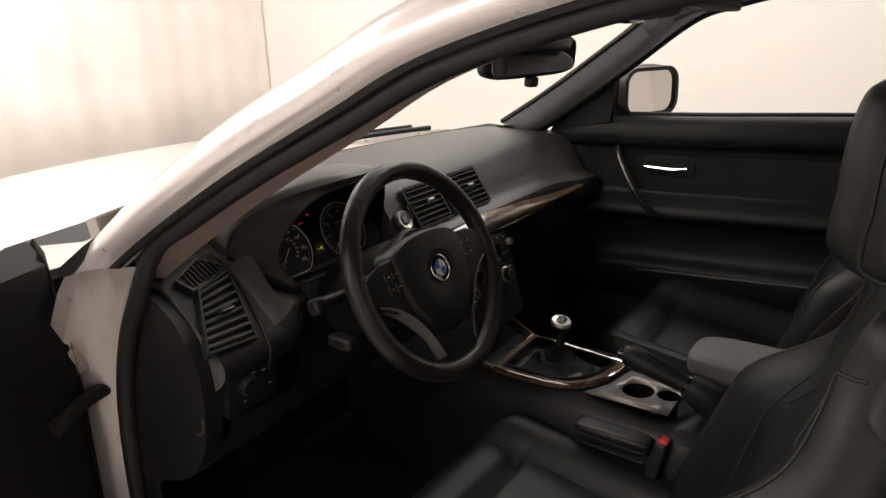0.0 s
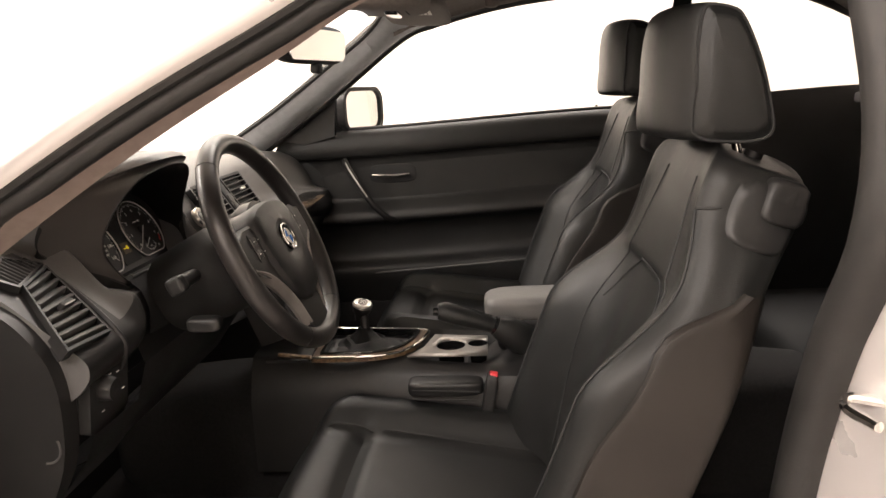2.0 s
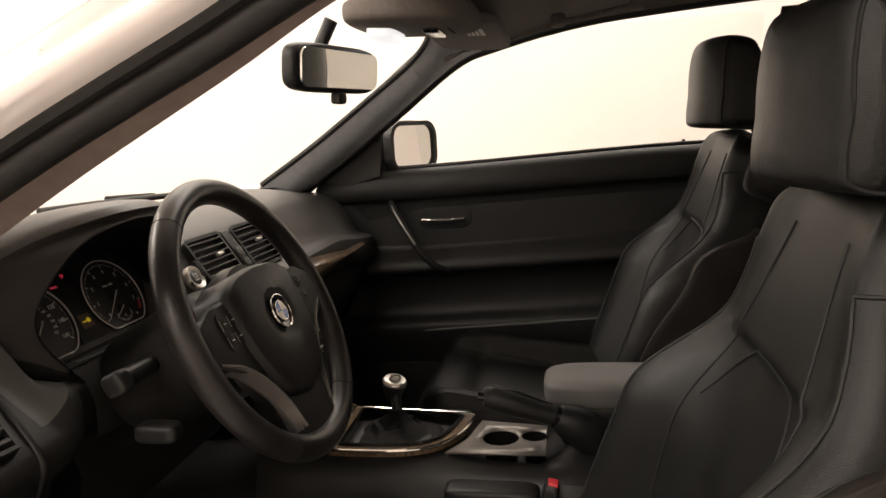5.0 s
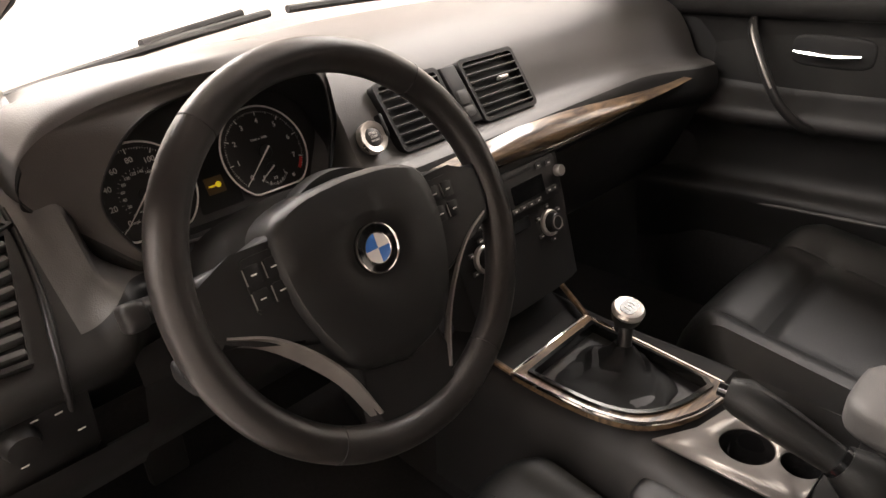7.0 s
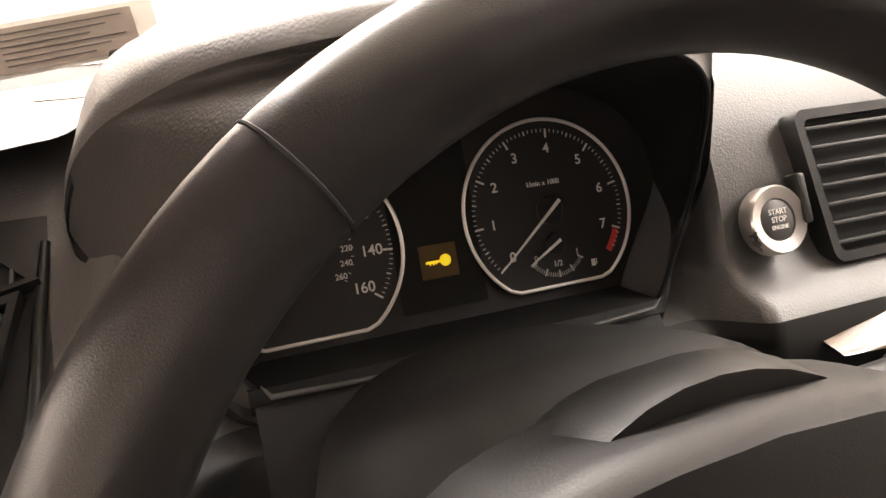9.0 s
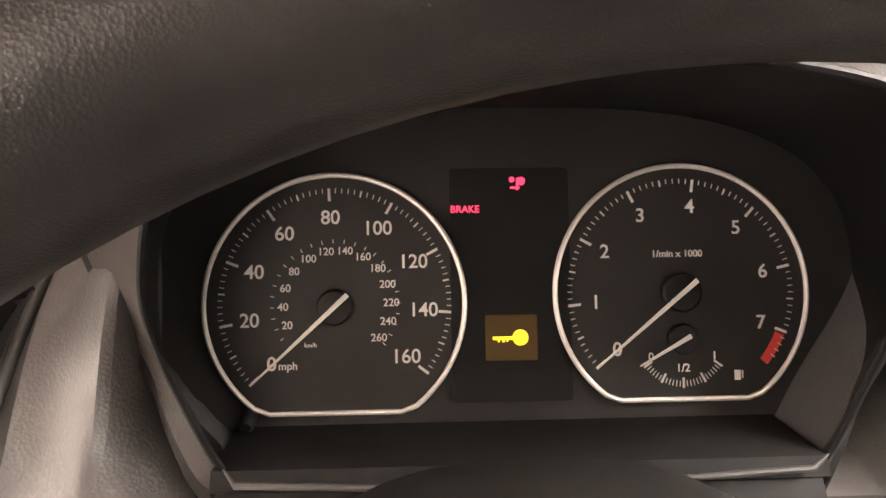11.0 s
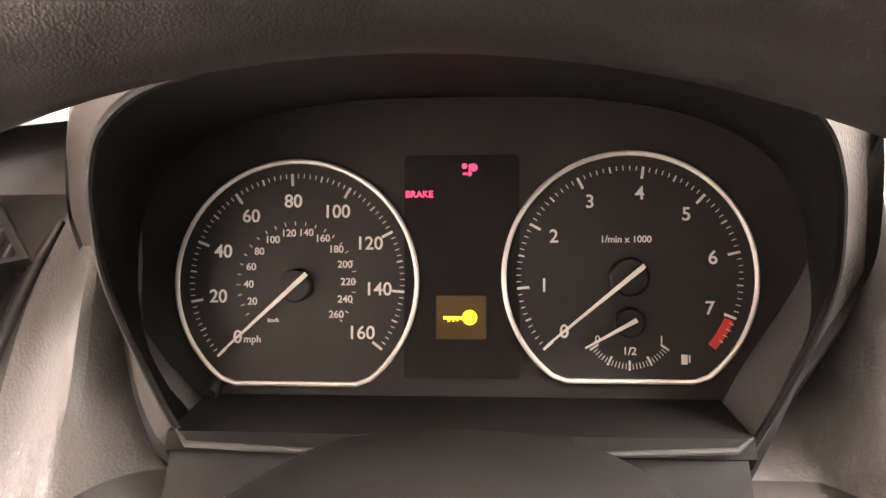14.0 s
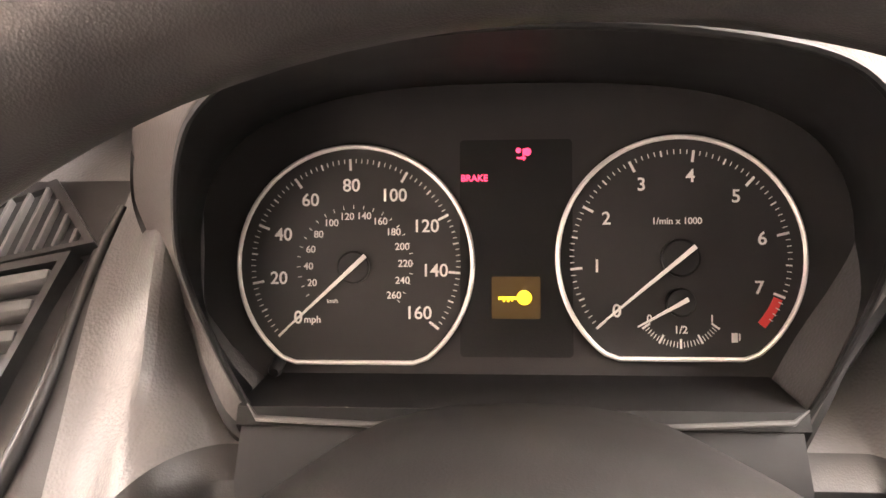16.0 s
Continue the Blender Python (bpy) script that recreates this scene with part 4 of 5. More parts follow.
# ---- seats ----
def build_seat(label):
    seat = thing("front_seat", label, "car seat", "front seats")
    # cushion: y from the front edge backwards, side bolsters higher than the middle
    def cushion_top(u, f):
        z = 0.455 - 0.085 * f - 0.03 * smooth(0.12, 0.0, f) ** 2 - 0.014 * math.exp(-((f - 0.25) / 0.03) ** 2) * smooth(0.75, 0.5, abs(u))
        b = smooth(0.5, 0.78, abs(u)) * (0.035 + 0.02 * f)
        return z + b - 0.05 * smooth(0.86, 1.0, abs(u))
    rows = []
    for i in range(57):
        f = i / 56
        y = 0.075 - 0.53 * f
        front = math.sqrt(max(0.0, 1 - (1 - min(1, f / 0.15)) ** 2))
        row = []
        for k in range(33):
            u = -1 + 2 * k / 32
            z = cushion_top(u, f)
            yy = y - (0.02 * u * u + 0.07 * abs(u) ** 5) * (1 - f) ** 2
            row.append((0.255 * u, yy, 0.34 + (z - 0.34) * (0.25 + 0.75 * front)))
        row = [(-0.25, row[0][1], 0.26)] + row + [(0.25, row[-1][1], 0.26)]
        rows.append(row)
    part("seat_cushion", loft(rows, caps=True), LEATHER, seat, "black leather seat cushion with raised sides")
    for s in (-1, 1):
        part("cushion_seam", tube([(s * 0.148, 0.035 - 0.47 * f, cushion_top(0.58, f) + 0.0005 - 0.012 * (f < 0.05)) for f in [0.02 + k / 31 * 0.96 for k in range(32)]], 0.0022, 6), THREAD, seat)
    part("seat_base", box(0, -0.22, 0.265, 0.46, 0.46, 0.17, 0.02), PLASTIC, seat, "black plastic seat base")
    # backrest leaning back: h runs up it, d from its front to its back, q round one half from the middle of the front
    lean = radians(21)
    base = Vector((0, -0.40, 0.385))
    up, back = Vector((0, -math.sin(lean), math.cos(lean))), Vector((0, -math.cos(lean), -math.sin(lean)))
    H = 0.642
    def half_width(h):
        return 0.258 - 0.016 * smooth(0.2, 0.0, h) - 0.085 * smooth(0.3, 0.62, h)
    def bolster(h):
        return -0.08 * smooth(0.46, 0.27, h) - 0.012 * smooth(0.46, 0.6, h)
    def rear(h):
        return 0.084 + 0.016 * smooth(0.45, 0.6, h)
    def section(h):
        w, b, r = half_width(h), bolster(h), rear(h)
        mid = 0.012 - 0.014 * smooth(0.42, 0.44, h)
        return spline([(0, mid, 0), (0.3 * w, mid, 0), (0.52 * w, mid * 0.6 + 0.2 * b, 0), (0.72 * w, 0.8 * b, 0), (0.88 * w, b - 0.002, 0), (0.975 * w, b + 0.016, 0), (w, b + 0.045, 0),
                       (1.01 * w, (b + r) / 2 + 0.02, 0), (0.99 * w, r - 0.006, 0), (0.93 * w, r + 0.014, 0), (0.6 * w, r + 0.03, 0), (0, r + 0.036, 0)], 56)
    def skin(s, h, q, lift=0.0):
        """A point of the backrest's surface, moved out of it by lift."""
        hh = min(h, H - 0.03)
        row = section(hh)
        k = min(54, int(q * 55))
        p = row[k].lerp(row[k + 1], q * 55 - k)
        t = row[min(55, k + 2)] - row[max(0, k - 1)]
        o = Vector((-t.y, t.x, 0)).normalized() if t.length > 1e-9 else Vector((0, -1, 0))
        o = -o if o.dot(p - Vector((0, 0.04, 0))) < 0 else o
        p = p + o * lift
        a = max(0.0, (h - hh) / 0.03)
        cen = Vector((0, 0.05, 0))
        away = p - cen
        p = cen + away * (1 - 0.035 * (1 - math.sqrt(max(0.0, 1 - a * a))) / max(0.05, away.length))
        shoulder = 0.03 * (p.x / 0.17) ** 2 * smooth(0.5, 0.6, h)
        return base + Vector((s * p.x, 0, 0)) + up * (h - shoulder + (lift if a > 0.5 else 0)) + back * p.y
    hs = [0.02 * i for i in range(19)] + [0.38, 0.4, 0.415, 0.42, 0.425, 0.43, 0.435, 0.44, 0.445] + [0.46 + 0.02 * i for i in range(8)] + [0.612 + 0.03 * math.sin(radians(15 * i)) for i in range(7)]
    qs = [i / 55 for i in range(56)]
    rows = [[skin(1, h, q) for q in qs] + [skin(-1, h, q) for q in qs[-2:0:-1]] for h in hs]
    part("backrest", loft(rows, round_rows=True, caps=True), LEATHER, seat, "black leather backrest with raised sides", angle=85)
    for s in (-1, 1):
        part("back_piping", tube([skin(s, 0.06 + 0.5 * k / 40, 0.37 - 0.015 * k / 40, 0.0004) for k in range(41)] + [skin(s, 0.565 + 0.006 * k, 0.36 + 0.03 * k, 0.0004) for k in range(5)], 0.0024, 6), THREAD, seat)
        part("back_seam", tube([skin(s, 0.03 + 0.56 * k / 40, 0.15 + 0.06 * math.sin(math.pi * k / 40), 0.0004) for k in range(41)], 0.002, 6), THREAD, seat)
        part("shoulder_seam", tube([skin(s, 0.455, 0.58 + 0.1 * k / 12, 0.0004) for k in range(13)], 0.0016, 6), THREAD, seat)
    part("lumbar_seam", tube([skin(1 if c >= 0 else -1, 0.432 - 0.1 * abs(c) ** 3, 0.19 * abs(c), 0.0006) for c in [-1 + k / 16 for k in range(33)]], 0.0024, 6), THREAD, seat)
    for s in (-1, 1):
        # plastic cap on the shoulder with its folding lever
        def patch(name, h0, h1, q0, q1, lift, material, parent, label):
            rows = []
            n = 14
            for i in range(n + 1):
                row = []
                for j in range(n + 1):
                    u, v = 2 * i / n - 1, 2 * j / n - 1
                    k = max(abs(u), abs(v)) / max(1e-6, (abs(u) ** 5 + abs(v) ** 5) ** 0.2)
                    e = max(abs(u), abs(v))
                    row.append(skin(s, (h0 + h1) / 2 + (h1 - h0) / 2 * u * k, (q0 + q1) / 2 + (q1 - q0) / 2 * v * k, lift * (1 - smooth(0.8, 1.0, e) * 1.4)))
                rows.append(row)
            return part(name, loft(rows), material, parent, label, angle=85)
        cap = patch("release_panel", 0.525, 0.637, 0.5, 0.79, 0.007, PLASTIC, seat, "black plastic shoulder panel")
        patch("release_lever", 0.592, 0.641, 0.6, 0.8, 0.013, PLASTIC, cap, "seat release lever")
        rows = []
        for k in range(26):
            h = -0.03 + 0.5 * k / 25
            p = base + up * h
            x = s * (half_width(max(0, h)) * 1.01 + 0.003)
            d = -0.048 + 0.028 * smooth(0.19, 0.36, h) + 0.085 * smooth(0.36, 0.475, h) ** 1.4
            r = rear(h)
            rows.append(spline([Vector((x - s * 0.012, 0, 0)) + p + back * d, Vector((x, 0, 0)) + p + back * (d + 0.003), Vector((x + s * 0.004, 0, 0)) + p + back * (d + 0.012), Vector((x + s * 0.002, 0, 0)) + p + back * max(d + 0.014, r - 0.015), Vector((x - s * 0.012, 0, 0)) + p + back * max(d + 0.016, r + 0.012), Vector((x - s * 0.06, 0, 0)) + p + back * max(d + 0.018, r + 0.028)], 18))
        part("side_shell", loft(rows), SHELL, seat, "black plastic backrest side shell", angle=85)
        part("shell_edge", tube([r[1] for r in rows], 0.0016, 6), THREAD, seat)
    # headrest on two posts: a thick block with flat piped sides
    outline = [(-0.566, 1.05), (-0.562, 1.01), (-0.568, 0.987), (-0.61, 0.98), (-0.665, 0.977), (-0.69, 0.988), (-0.688, 1.02), (-0.672, 1.085), (-0.652, 1.137), (-0.635, 1.152), (-0.6, 1.157), (-0.577, 1.146), (-0.568, 1.1), (-0.566, 1.05)]
    ring = spline([(y, z, 0) for y, z in outline], 61)[:-1]
    def slice_at(x):
        u = abs(x) / 0.128
        shrink = 1 - 0.16 * smooth(0.9, 1.0, u) ** 1.5
        out = []
        for p in ring:
            y, z = -0.625 + (p.x + 0.625) * shrink, 1.07 + (p.y - 1.07) * shrink
            ahead = smooth(-0.615, -0.568, p.x)
            out.append(Vector((x * (1 - 0.1 * smooth(1.05, 1.17, z)), y + (0.018 * (1 - u * u) - 0.03 * u ** 4) * ahead, z + 0.008 * (1 - u * u) * smooth(1.13, 1.165, p.y))))
        return out
    def closing(s, f):
        ring_end = slice_at(s * 0.128)
        mid = sum(ring_end, Vector()) / len(ring_end)
        return [mid + (p - mid) * f + Vector((s * 0.005 * (1 - f * f), 0, 0)) for p in ring_end]
    xs = [0.128 * v for v in (-1, -0.985, -0.965, -0.94, -0.9, -0.8, -0.6, -0.35, 0, 0.35, 0.6, 0.8, 0.9, 0.94, 0.965, 0.985, 1)]
    rest = part("headrest", loft([closing(-1, f) for f in (0.05, 0.35, 0.7, 0.9)] + [slice_at(x) for x in xs] + [closing(1, f) for f in (0.9, 0.7, 0.35, 0.05)], round_rows=True, caps=True), LEATHER, seat, "black leather headrest", angle=75)
    for s in (-1, 1):
        part("headrest_piping", tube([p + Vector((s * 0.001, 0, 0)) for p in slice_at(s * 0.94 * 0.128)], 0.0024, 6, closed=True), THREAD, rest)
        post = base + up * 0.6 + back * 0.062 + Vector((s * 0.065, 0, 0))
        part("headrest_post", tube([post, Vector((s * 0.065, -0.655, 1.0))], 0.0065, 12), CHROME, seat, "chrome headrest post")
        part("post_collar", tube([post + up * 0.018, post + up * 0.04], 0.013, 16), PLASTIC, seat, "black post collar")
    return seat


seat = build_seat("black leather front seat with a headrest on chrome posts")
seat.matrix_world = pose(-0.355, 0, 0)
copy_thing(seat, pose(0.44, -0.056, 0.045))

# ---- rear bench ----
bench = thing("back_bench", "black leather rear bench seat", "car seat")
# both bench parts carry the shade of the rear in their leather colour
part("bench_cushion", puff(CX, -1.22, 0.36, 1.2, 0.5, 0.22, k=6, n=10), BENCH_SHADED, bench, "black leather bench cushion")
part("bench_back", puff(0, 0, 0, 1.2, 0.16, 0.62, k=6, n=10, m=pose(CX, -1.5, 0.72, -18)), BENCH_SHADED, bench, "black leather bench backrest")

# ---- centre console ----
console = thing("center_console", "black centre console with walnut frame and silver cup plate", "console")


def build_console():
    rows = []
    for i in range(26):
        y = 0.19 - 0.85 * i / 25
        w = 0.11 + 0.012 * smooth(0.1, -0.5, y)
        z = 0.528 + 0.012 * smooth(0.05, 0.19, y) - 0.012 * smooth(-0.1, -0.35, y)
        c = CX - 0.012
        dip = 0.05 * smooth(-0.15, -0.17, y) * smooth(-0.33, -0.31, y)
        rows.append([(c - w - 0.035, y, 0.3), (c - w - 0.03, y, 0.45), (c - w - 0.012, y, 0.498), (c - w + 0.006, y, z - 0.008), (c - w + 0.022, y, z - dip * 0.1), (c, y, z - dip), (c + w - 0.022, y, z - dip), (c + w - 0.006, y, z - 0.008),
                     (c + w + 0.012, y, 0.498), (c + w + 0.03, y, 0.45), (c + w + 0.035, y, 0.3)])
    part("console_body", loft(rows, caps=True), PLASTIC, console, "black plastic console body")
    # walnut frame round the gear gaiter
    left = [(-0.088, 0.062), (-0.09, 0.0), (-0.085, -0.07), (-0.062, -0.122), (-0.01, -0.155), (0.058, -0.17)]
    right = [(0.07, -0.155), (0.08, -0.06), (0.092, 0.065)]
    oc = [(p.x, p.y) for p in spline([(*p, 0) for p in left], 24)] + [(p.x, p.y) for p in spline([(*p, 0) for p in right], 12)] + [(0.0, 0.064)]
    cen = (0.005, -0.045)
    ic = [(cen[0] + (x - cen[0]) * 0.87, cen[1] + (y - cen[1]) * 0.85) for x, y in oc]
    top = Matrix.Translation((0, 0, 0.53))
    fr = part("walnut_frame", band(oc, ic, 0.0, 0.012, top), WOOD, console, "glossy walnut frame round the gear lever")
    part("frame_trim", tube([(x, y, 0.011) for x, y in oc], 0.0028, 8, closed=True, m=top), CHROME, fr, "bright outer edge")
    part("gaiter_surround", band(ic, [(cen[0] + (x - cen[0]) * 0.93, cen[1] + (y - cen[1]) * 0.93) for x, y in ic], 0.0, 0.016, top), GLOSSY, console, "gloss black gaiter surround")
    for a, b in (((-0.088, 0.062), (-0.086, 0.13)), ((0.092, 0.065), (0.15, 0.165))):
        part("tray_rail", tube([(*a, 0.541), (*b, 0.548)], 0.006, 10, flat=0.8), WOOD, console, "walnut rail beside the tray")
    part("tray", prism([(-0.08, 0.07), (-0.078, 0.16), (0.12, 0.16), (0.085, 0.07)][::-1], 0.527, 0.5325), DEEP, console, "dark open tray")
    plate = [(-0.072, -0.135), (-0.02, -0.165), (0.058, -0.182), (0.04, -0.30), (-0.07, -0.30)]
    holes = ((-0.012, -0.222, 0.031), (-0.002, -0.279, 0.022))
    bm = bmesh.new()
    for loop in [plate] + [[(x + r * math.cos(2 * math.pi * k / 32), y + r * math.sin(2 * math.pi * k / 32)) for k in range(32)] for x, y, r in holes]:
        vs = [bm.verts.new((*p, 0.529)) for p in loop]
        for a, b in zip(vs, vs[1:] + vs[:1]):
            bm.edges.new((a, b))
    bmesh.ops.triangle_fill(bm, use_beauty=True, edges=bm.edges[:])
    lid = part("cup_plate", bm, SATIN, console, "satin silver cup holder plate")
    lid.modifiers.new("thickness", "SOLIDIFY").thickness = 0.004
    for x, y, r in holes:
        part("cup_holder", loft([[(x + q * math.cos(2 * math.pi * k / 32), y + q * math.sin(2 * math.pi * k / 32), z) for k in range(32)] for q, z in ((r + 0.001, 0.53), (r - 0.001, 0.531), (r - 0.002, 0.525), (r - 0.004, 0.49), (0.001, 0.489))], round_rows=True), GLOSSY, console, "round black cup holder")
    part("side_tray", puff(-0.11, -0.215, 0.485, 0.06, 0.15, 0.03, k=6), PLASTIC, console, "black side tray")
    for i in range(2):
        part("tray_line", tube([(-0.143, -0.15, 0.488 - 0.018 * i), (-0.145, -0.28, 0.484 - 0.018 * i)], 0.002, 6), THREAD, console)


build_console()

gear = thing("gear_lever", "gear lever with a silver-topped knob and a black leather gaiter", "gear lever")
rows = []
for f, r in ((0, 0.072), (0.06, 0.07), (0.1, 0.062), (0.06, 0.052), (0.12, 0.045), (0.3, 0.038), (0.26, 0.03), (0.45, 0.025), (0.7, 0.016), (1.0, 0.011)):
    rows.append([(0.0 + 0.04 * min(1, (0.072 - r) / 0.05) + r * math.cos(a) * (1 + 0.09 * math.sin(5 * a + 40 * r)), -0.045 + 0.018 * min(1, (0.072 - r) / 0.05) + r * 1.1 * math.sin(a) * (1 + 0.09 * math.sin(4 * a + 60 * r)), 0.528 + 0.032 * f + 0.003 * math.sin(3 * a + 90 * r) * (r > 0.02)) for a in [2 * math.pi * k / 48 for k in range(48)]])
part("gaiter", loft(rows, round_rows=True, caps=True), GAITER, gear, "folded black leather gaiter")
part("shaft", tube([(0.038, -0.03, 0.56), (0.046, -0.026, 0.6)], 0.0095, 16), PLASTIC, gear, "black knob neck")
KN = pose(0.049, -0.024, 0.601, 14, -8, 0)
part("knob", lathe([(0.011, -0.03), (0.0135, -0.018), (0.0195, -0.006), (0.0215, 0.004), (0.0215, 0.009)], 32, m=KN), PLASTIC, gear, "black leather knob")
kt = part("knob_top", lathe([(0.0218, 0.006), (0.0225, 0.010), (0.0195, 0.0145), (0.0145, 0.0155), (0.0, 0.0155)], 32, m=KN), SILVER, gear, "bright silver knob top")
part("shift_pattern", prism(rrect(0.029, 0.021, 0.009), 0.0153, 0.0162, m=KN), GLOSSY, kt, "dark shift pattern plate")
for i in range(3):
    part("pattern_line", box(-0.006 + 0.006 * i, 0, 0.0164, 0.001, 0.01, 0.0006, m=KN), WHITE_INK, kt)

brake = thing("handbrake", "black leather handbrake lever with a pleated gaiter", "handbrake")
part("grip", tube([(-0.04, -0.200, 0.617), (-0.038, -0.215, 0.616), (-0.033, -0.26, 0.6), (-0.028, -0.318, 0.579)], lambda f: 0.0135 + 0.005 * math.sin(math.pi * min(1, f * 1.1)), 16, flat=1.25), LEATHER, brake, "black leather grip")
part("grip_seam", tube([(-0.036, -0.215, 0.6345), (-0.031, -0.26, 0.622), (-0.026, -0.312, 0.6)], 0.0012, 6), THREAD, brake)
part("button", tube([(-0.0415, -0.190, 0.618), (-0.04, -0.203, 0.617)], 0.0085, 14), GLOSSY, brake, "gloss black release button")
part("grip_ring", tube([(-0.0285, -0.314, 0.581), (-0.028, -0.321, 0.578)], 0.0195, 18), GLOSSY, brake, "gloss black ring")
part("gaiter", tube([(-0.028, -0.318, 0.58), (-0.024, -0.335, 0.57), (-0.018, -0.355, 0.556), (-0.01, -0.375, 0.54), (0.0, -0.395, 0.52)], lambda f: 0.021 + 0.02 * f + 0.003 * math.sin(f * 30), 16), LEATHER, brake, "pleated leather gaiter")

arm = thing("armrest", "grey-black padded centre armrest", "armrest")
part("pad", puff(0.075, -0.46, 0.595, 0.125, 0.33, 0.055, k=5, n=8, m=None), ARMCLOTH, arm, "padded armrest lid")
part("armrest_box", puff(0.075, -0.47, 0.54, 0.12, 0.3, 0.09, k=7), PLASTIC, arm, "black armrest box")

buckle = thing("seat_belt_buckle", "black seat belt buckle with a red push button", "seat belt buckle")
BK = pose(-0.128, -0.302, 0.466, 10, 8, 0)
part("housing", puff(0, 0, 0, 0.034, 0.024, 0.095, k=7, m=BK), PLASTIC, buckle, "black buckle housing")
part("push_button", box(0, -0.002, 0.0455, 0.027, 0.016, 0.008, 0.002, m=BK), BUCKLE_RED, buckle, "red push button")
part("stalk", tube([(-0.132, -0.312, 0.43), (-0.136, -0.34, 0.33)], 0.01, 10), PLASTIC, buckle)


# ---- passenger door ----
def build_door(label):
    door = thing("door_1", label, "car door", kind="structure")
    prof = [(0.80, 0.945), (0.775, 0.952), (0.752, 0.935), (0.742, 0.9), (0.748, 0.872), (0.762, 0.862), (0.77, 0.8), (0.768, 0.74), (0.745, 0.715), (0.725, 0.695), (0.722, 0.672), (0.745, 0.655), (0.765, 0.62), (0.765, 0.55), (0.735, 0.525), (0.728, 0.5), (0.74, 0.42), (0.76, 0.32)]
    ys = [0.33 - 1.09 * i / 30 for i in range(31)]
    rows = []
    for y in ys:
        rise = 0.03 * smooth(0.2, -0.75, y)
        rows.append([(p.x - 0.025 * smooth(0.0, 0.35, y) , y, p.y + rise) for p in spline([(a, b, 0) for a, b in prof], 60)])
    part("door_panel", loft(rows), DOORBLACK, door, "black moulded door panel")
    part("insert", loft([[(0.766 - 0.02 * smooth(0.0, 0.35, y), y, z + 0.03 * smooth(0.2, -0.75, y) - (0.0 if k else 0.02 * smooth(0.1, -0.5, y) * 0)) for k, z in enumerate((0.735, 0.77, 0.82, 0.858))] for y in ys[2:]]), LEATHER, door, "black leather door insert")
    part("window_seal", tube([(0.785 - 0.02 * smooth(0.0, 0.35, y), y, 0.955 + 0.03 * smooth(0.2, -0.75, y)) for y in ys], 0.006, 8), RUBBER, door)
    part("door_shell", loft([[(0.80, y, 0.945 + 0.03 * smooth(0.2, -0.75, y)), (0.85, y, 0.9), (0.875, y, 0.75), (0.87, y, 0.5), (0.84, y, 0.28), (0.76, y, 0.3)] for y in ys]), PAINT, door, "silver painted outer door skin")
    part("pull_handle", tube(spline([(0.745, 0.135, 0.865), (0.715, 0.12, 0.845), (0.695, 0.085, 0.79), (0.69, 0.05, 0.735), (0.705, 0.01, 0.69), (0.735, -0.02, 0.67)], 30), 0.010, 12, flat=0.7), PLASTIC, door, "black curved pull handle")
    part("pull_trim", tube(spline([(0.737, 0.132, 0.867), (0.705, 0.118, 0.845), (0.686, 0.085, 0.795), (0.683, 0.06, 0.755)], 20), 0.0026, 8), SATIN, door, "silver strip on the pull handle")
    # no hollow here: a matt black pad gives the recess its shade by colour
    part("handle_recess_shade", puff(0.768, -0.01, 0.815, 0.012, 0.15, 0.06, k=4), DEEP, door, "dark pad standing in for the shaded recess behind the release handle")
    part("release_handle", tube(spline([(0.738, 0.05, 0.815), (0.742, 0.02, 0.812), (0.747, -0.02, 0.810), (0.75, -0.065, 0.814)], 16), lambda f: 0.0035 + 0.0025 * math.sin(math.pi * f), 8), CHROME, door, "chrome door release handle")
    part("pocket_edge", tube(spline([(0.735, 0.26, 0.47), (0.73, 0.1, 0.50), (0.728, -0.2, 0.52), (0.728, -0.5, 0.54)], 20), 0.004, 8), GREY, door, "raised edge of the door pocket")
    part("lock_pin", tube([(0.79, -0.645, 0.972), (0.79, -0.645, 0.995)], 0.004, 8), PLASTIC, door, "black lock pin")
    # triangle and wing mirror
    part("mirror_triangle", prism([(0.35, 0.89), (0.31, 0.965), (0.14, 1.085), (0.155, 0.94)], -0.01, 0.01, m=Matrix(((0, 0, 1, 0.735), (1, 0, 0, 0), (0, 1, 0, 0), (0, 0, 0, 1)))), PLASTIC, door, "black corner trim of the window")
    return door


door = build_door("black trimmed passenger door, closed, with a wing mirror")
MIR = pose(0.865, 0.11, 1.012, 0, 0, -27)
mir = part("mirror_housing", puff(0, 0.03, 0, 0.22, 0.11, 0.15, k=4, m=MIR), PLASTIC, door, "black wing mirror housing")
part("mirror_glass", prism(rrect(0.178, 0.118, 0.035), 0, 0.004, m=MIR @ Matrix(((1, 0, 0, 0), (0, 0, -1, -0.0235), (0, 1, 0, 0), (0, 0, 0, 1)))), MIRROR, mir, "wing mirror glass")
part("mirror_bezel", band(rrect(0.206, 0.142, 0.045), rrect(0.182, 0.12, 0.035), -0.03, 0.012, MIR @ Matrix(((1, 0, 0, 0), (0, 0, -1, -0.0235), (0, 1, 0, 0), (0, 0, 0, 1)))), PLASTIC, mir, "black mirror bezel")
part("mirror_foot", tube([(0.77, 0.16, 0.95), (0.82, 0.14, 0.965)], 0.02, 10), PLASTIC, mir)
pane = part("door_glass", loft([[(0.79, y, 0.955), (CX + 0.60, y, 1.28)] for y in (0.05, -0.3, -0.6, -0.8)]), GLASS, door, "clear side window")
pane.visible_shadow = False

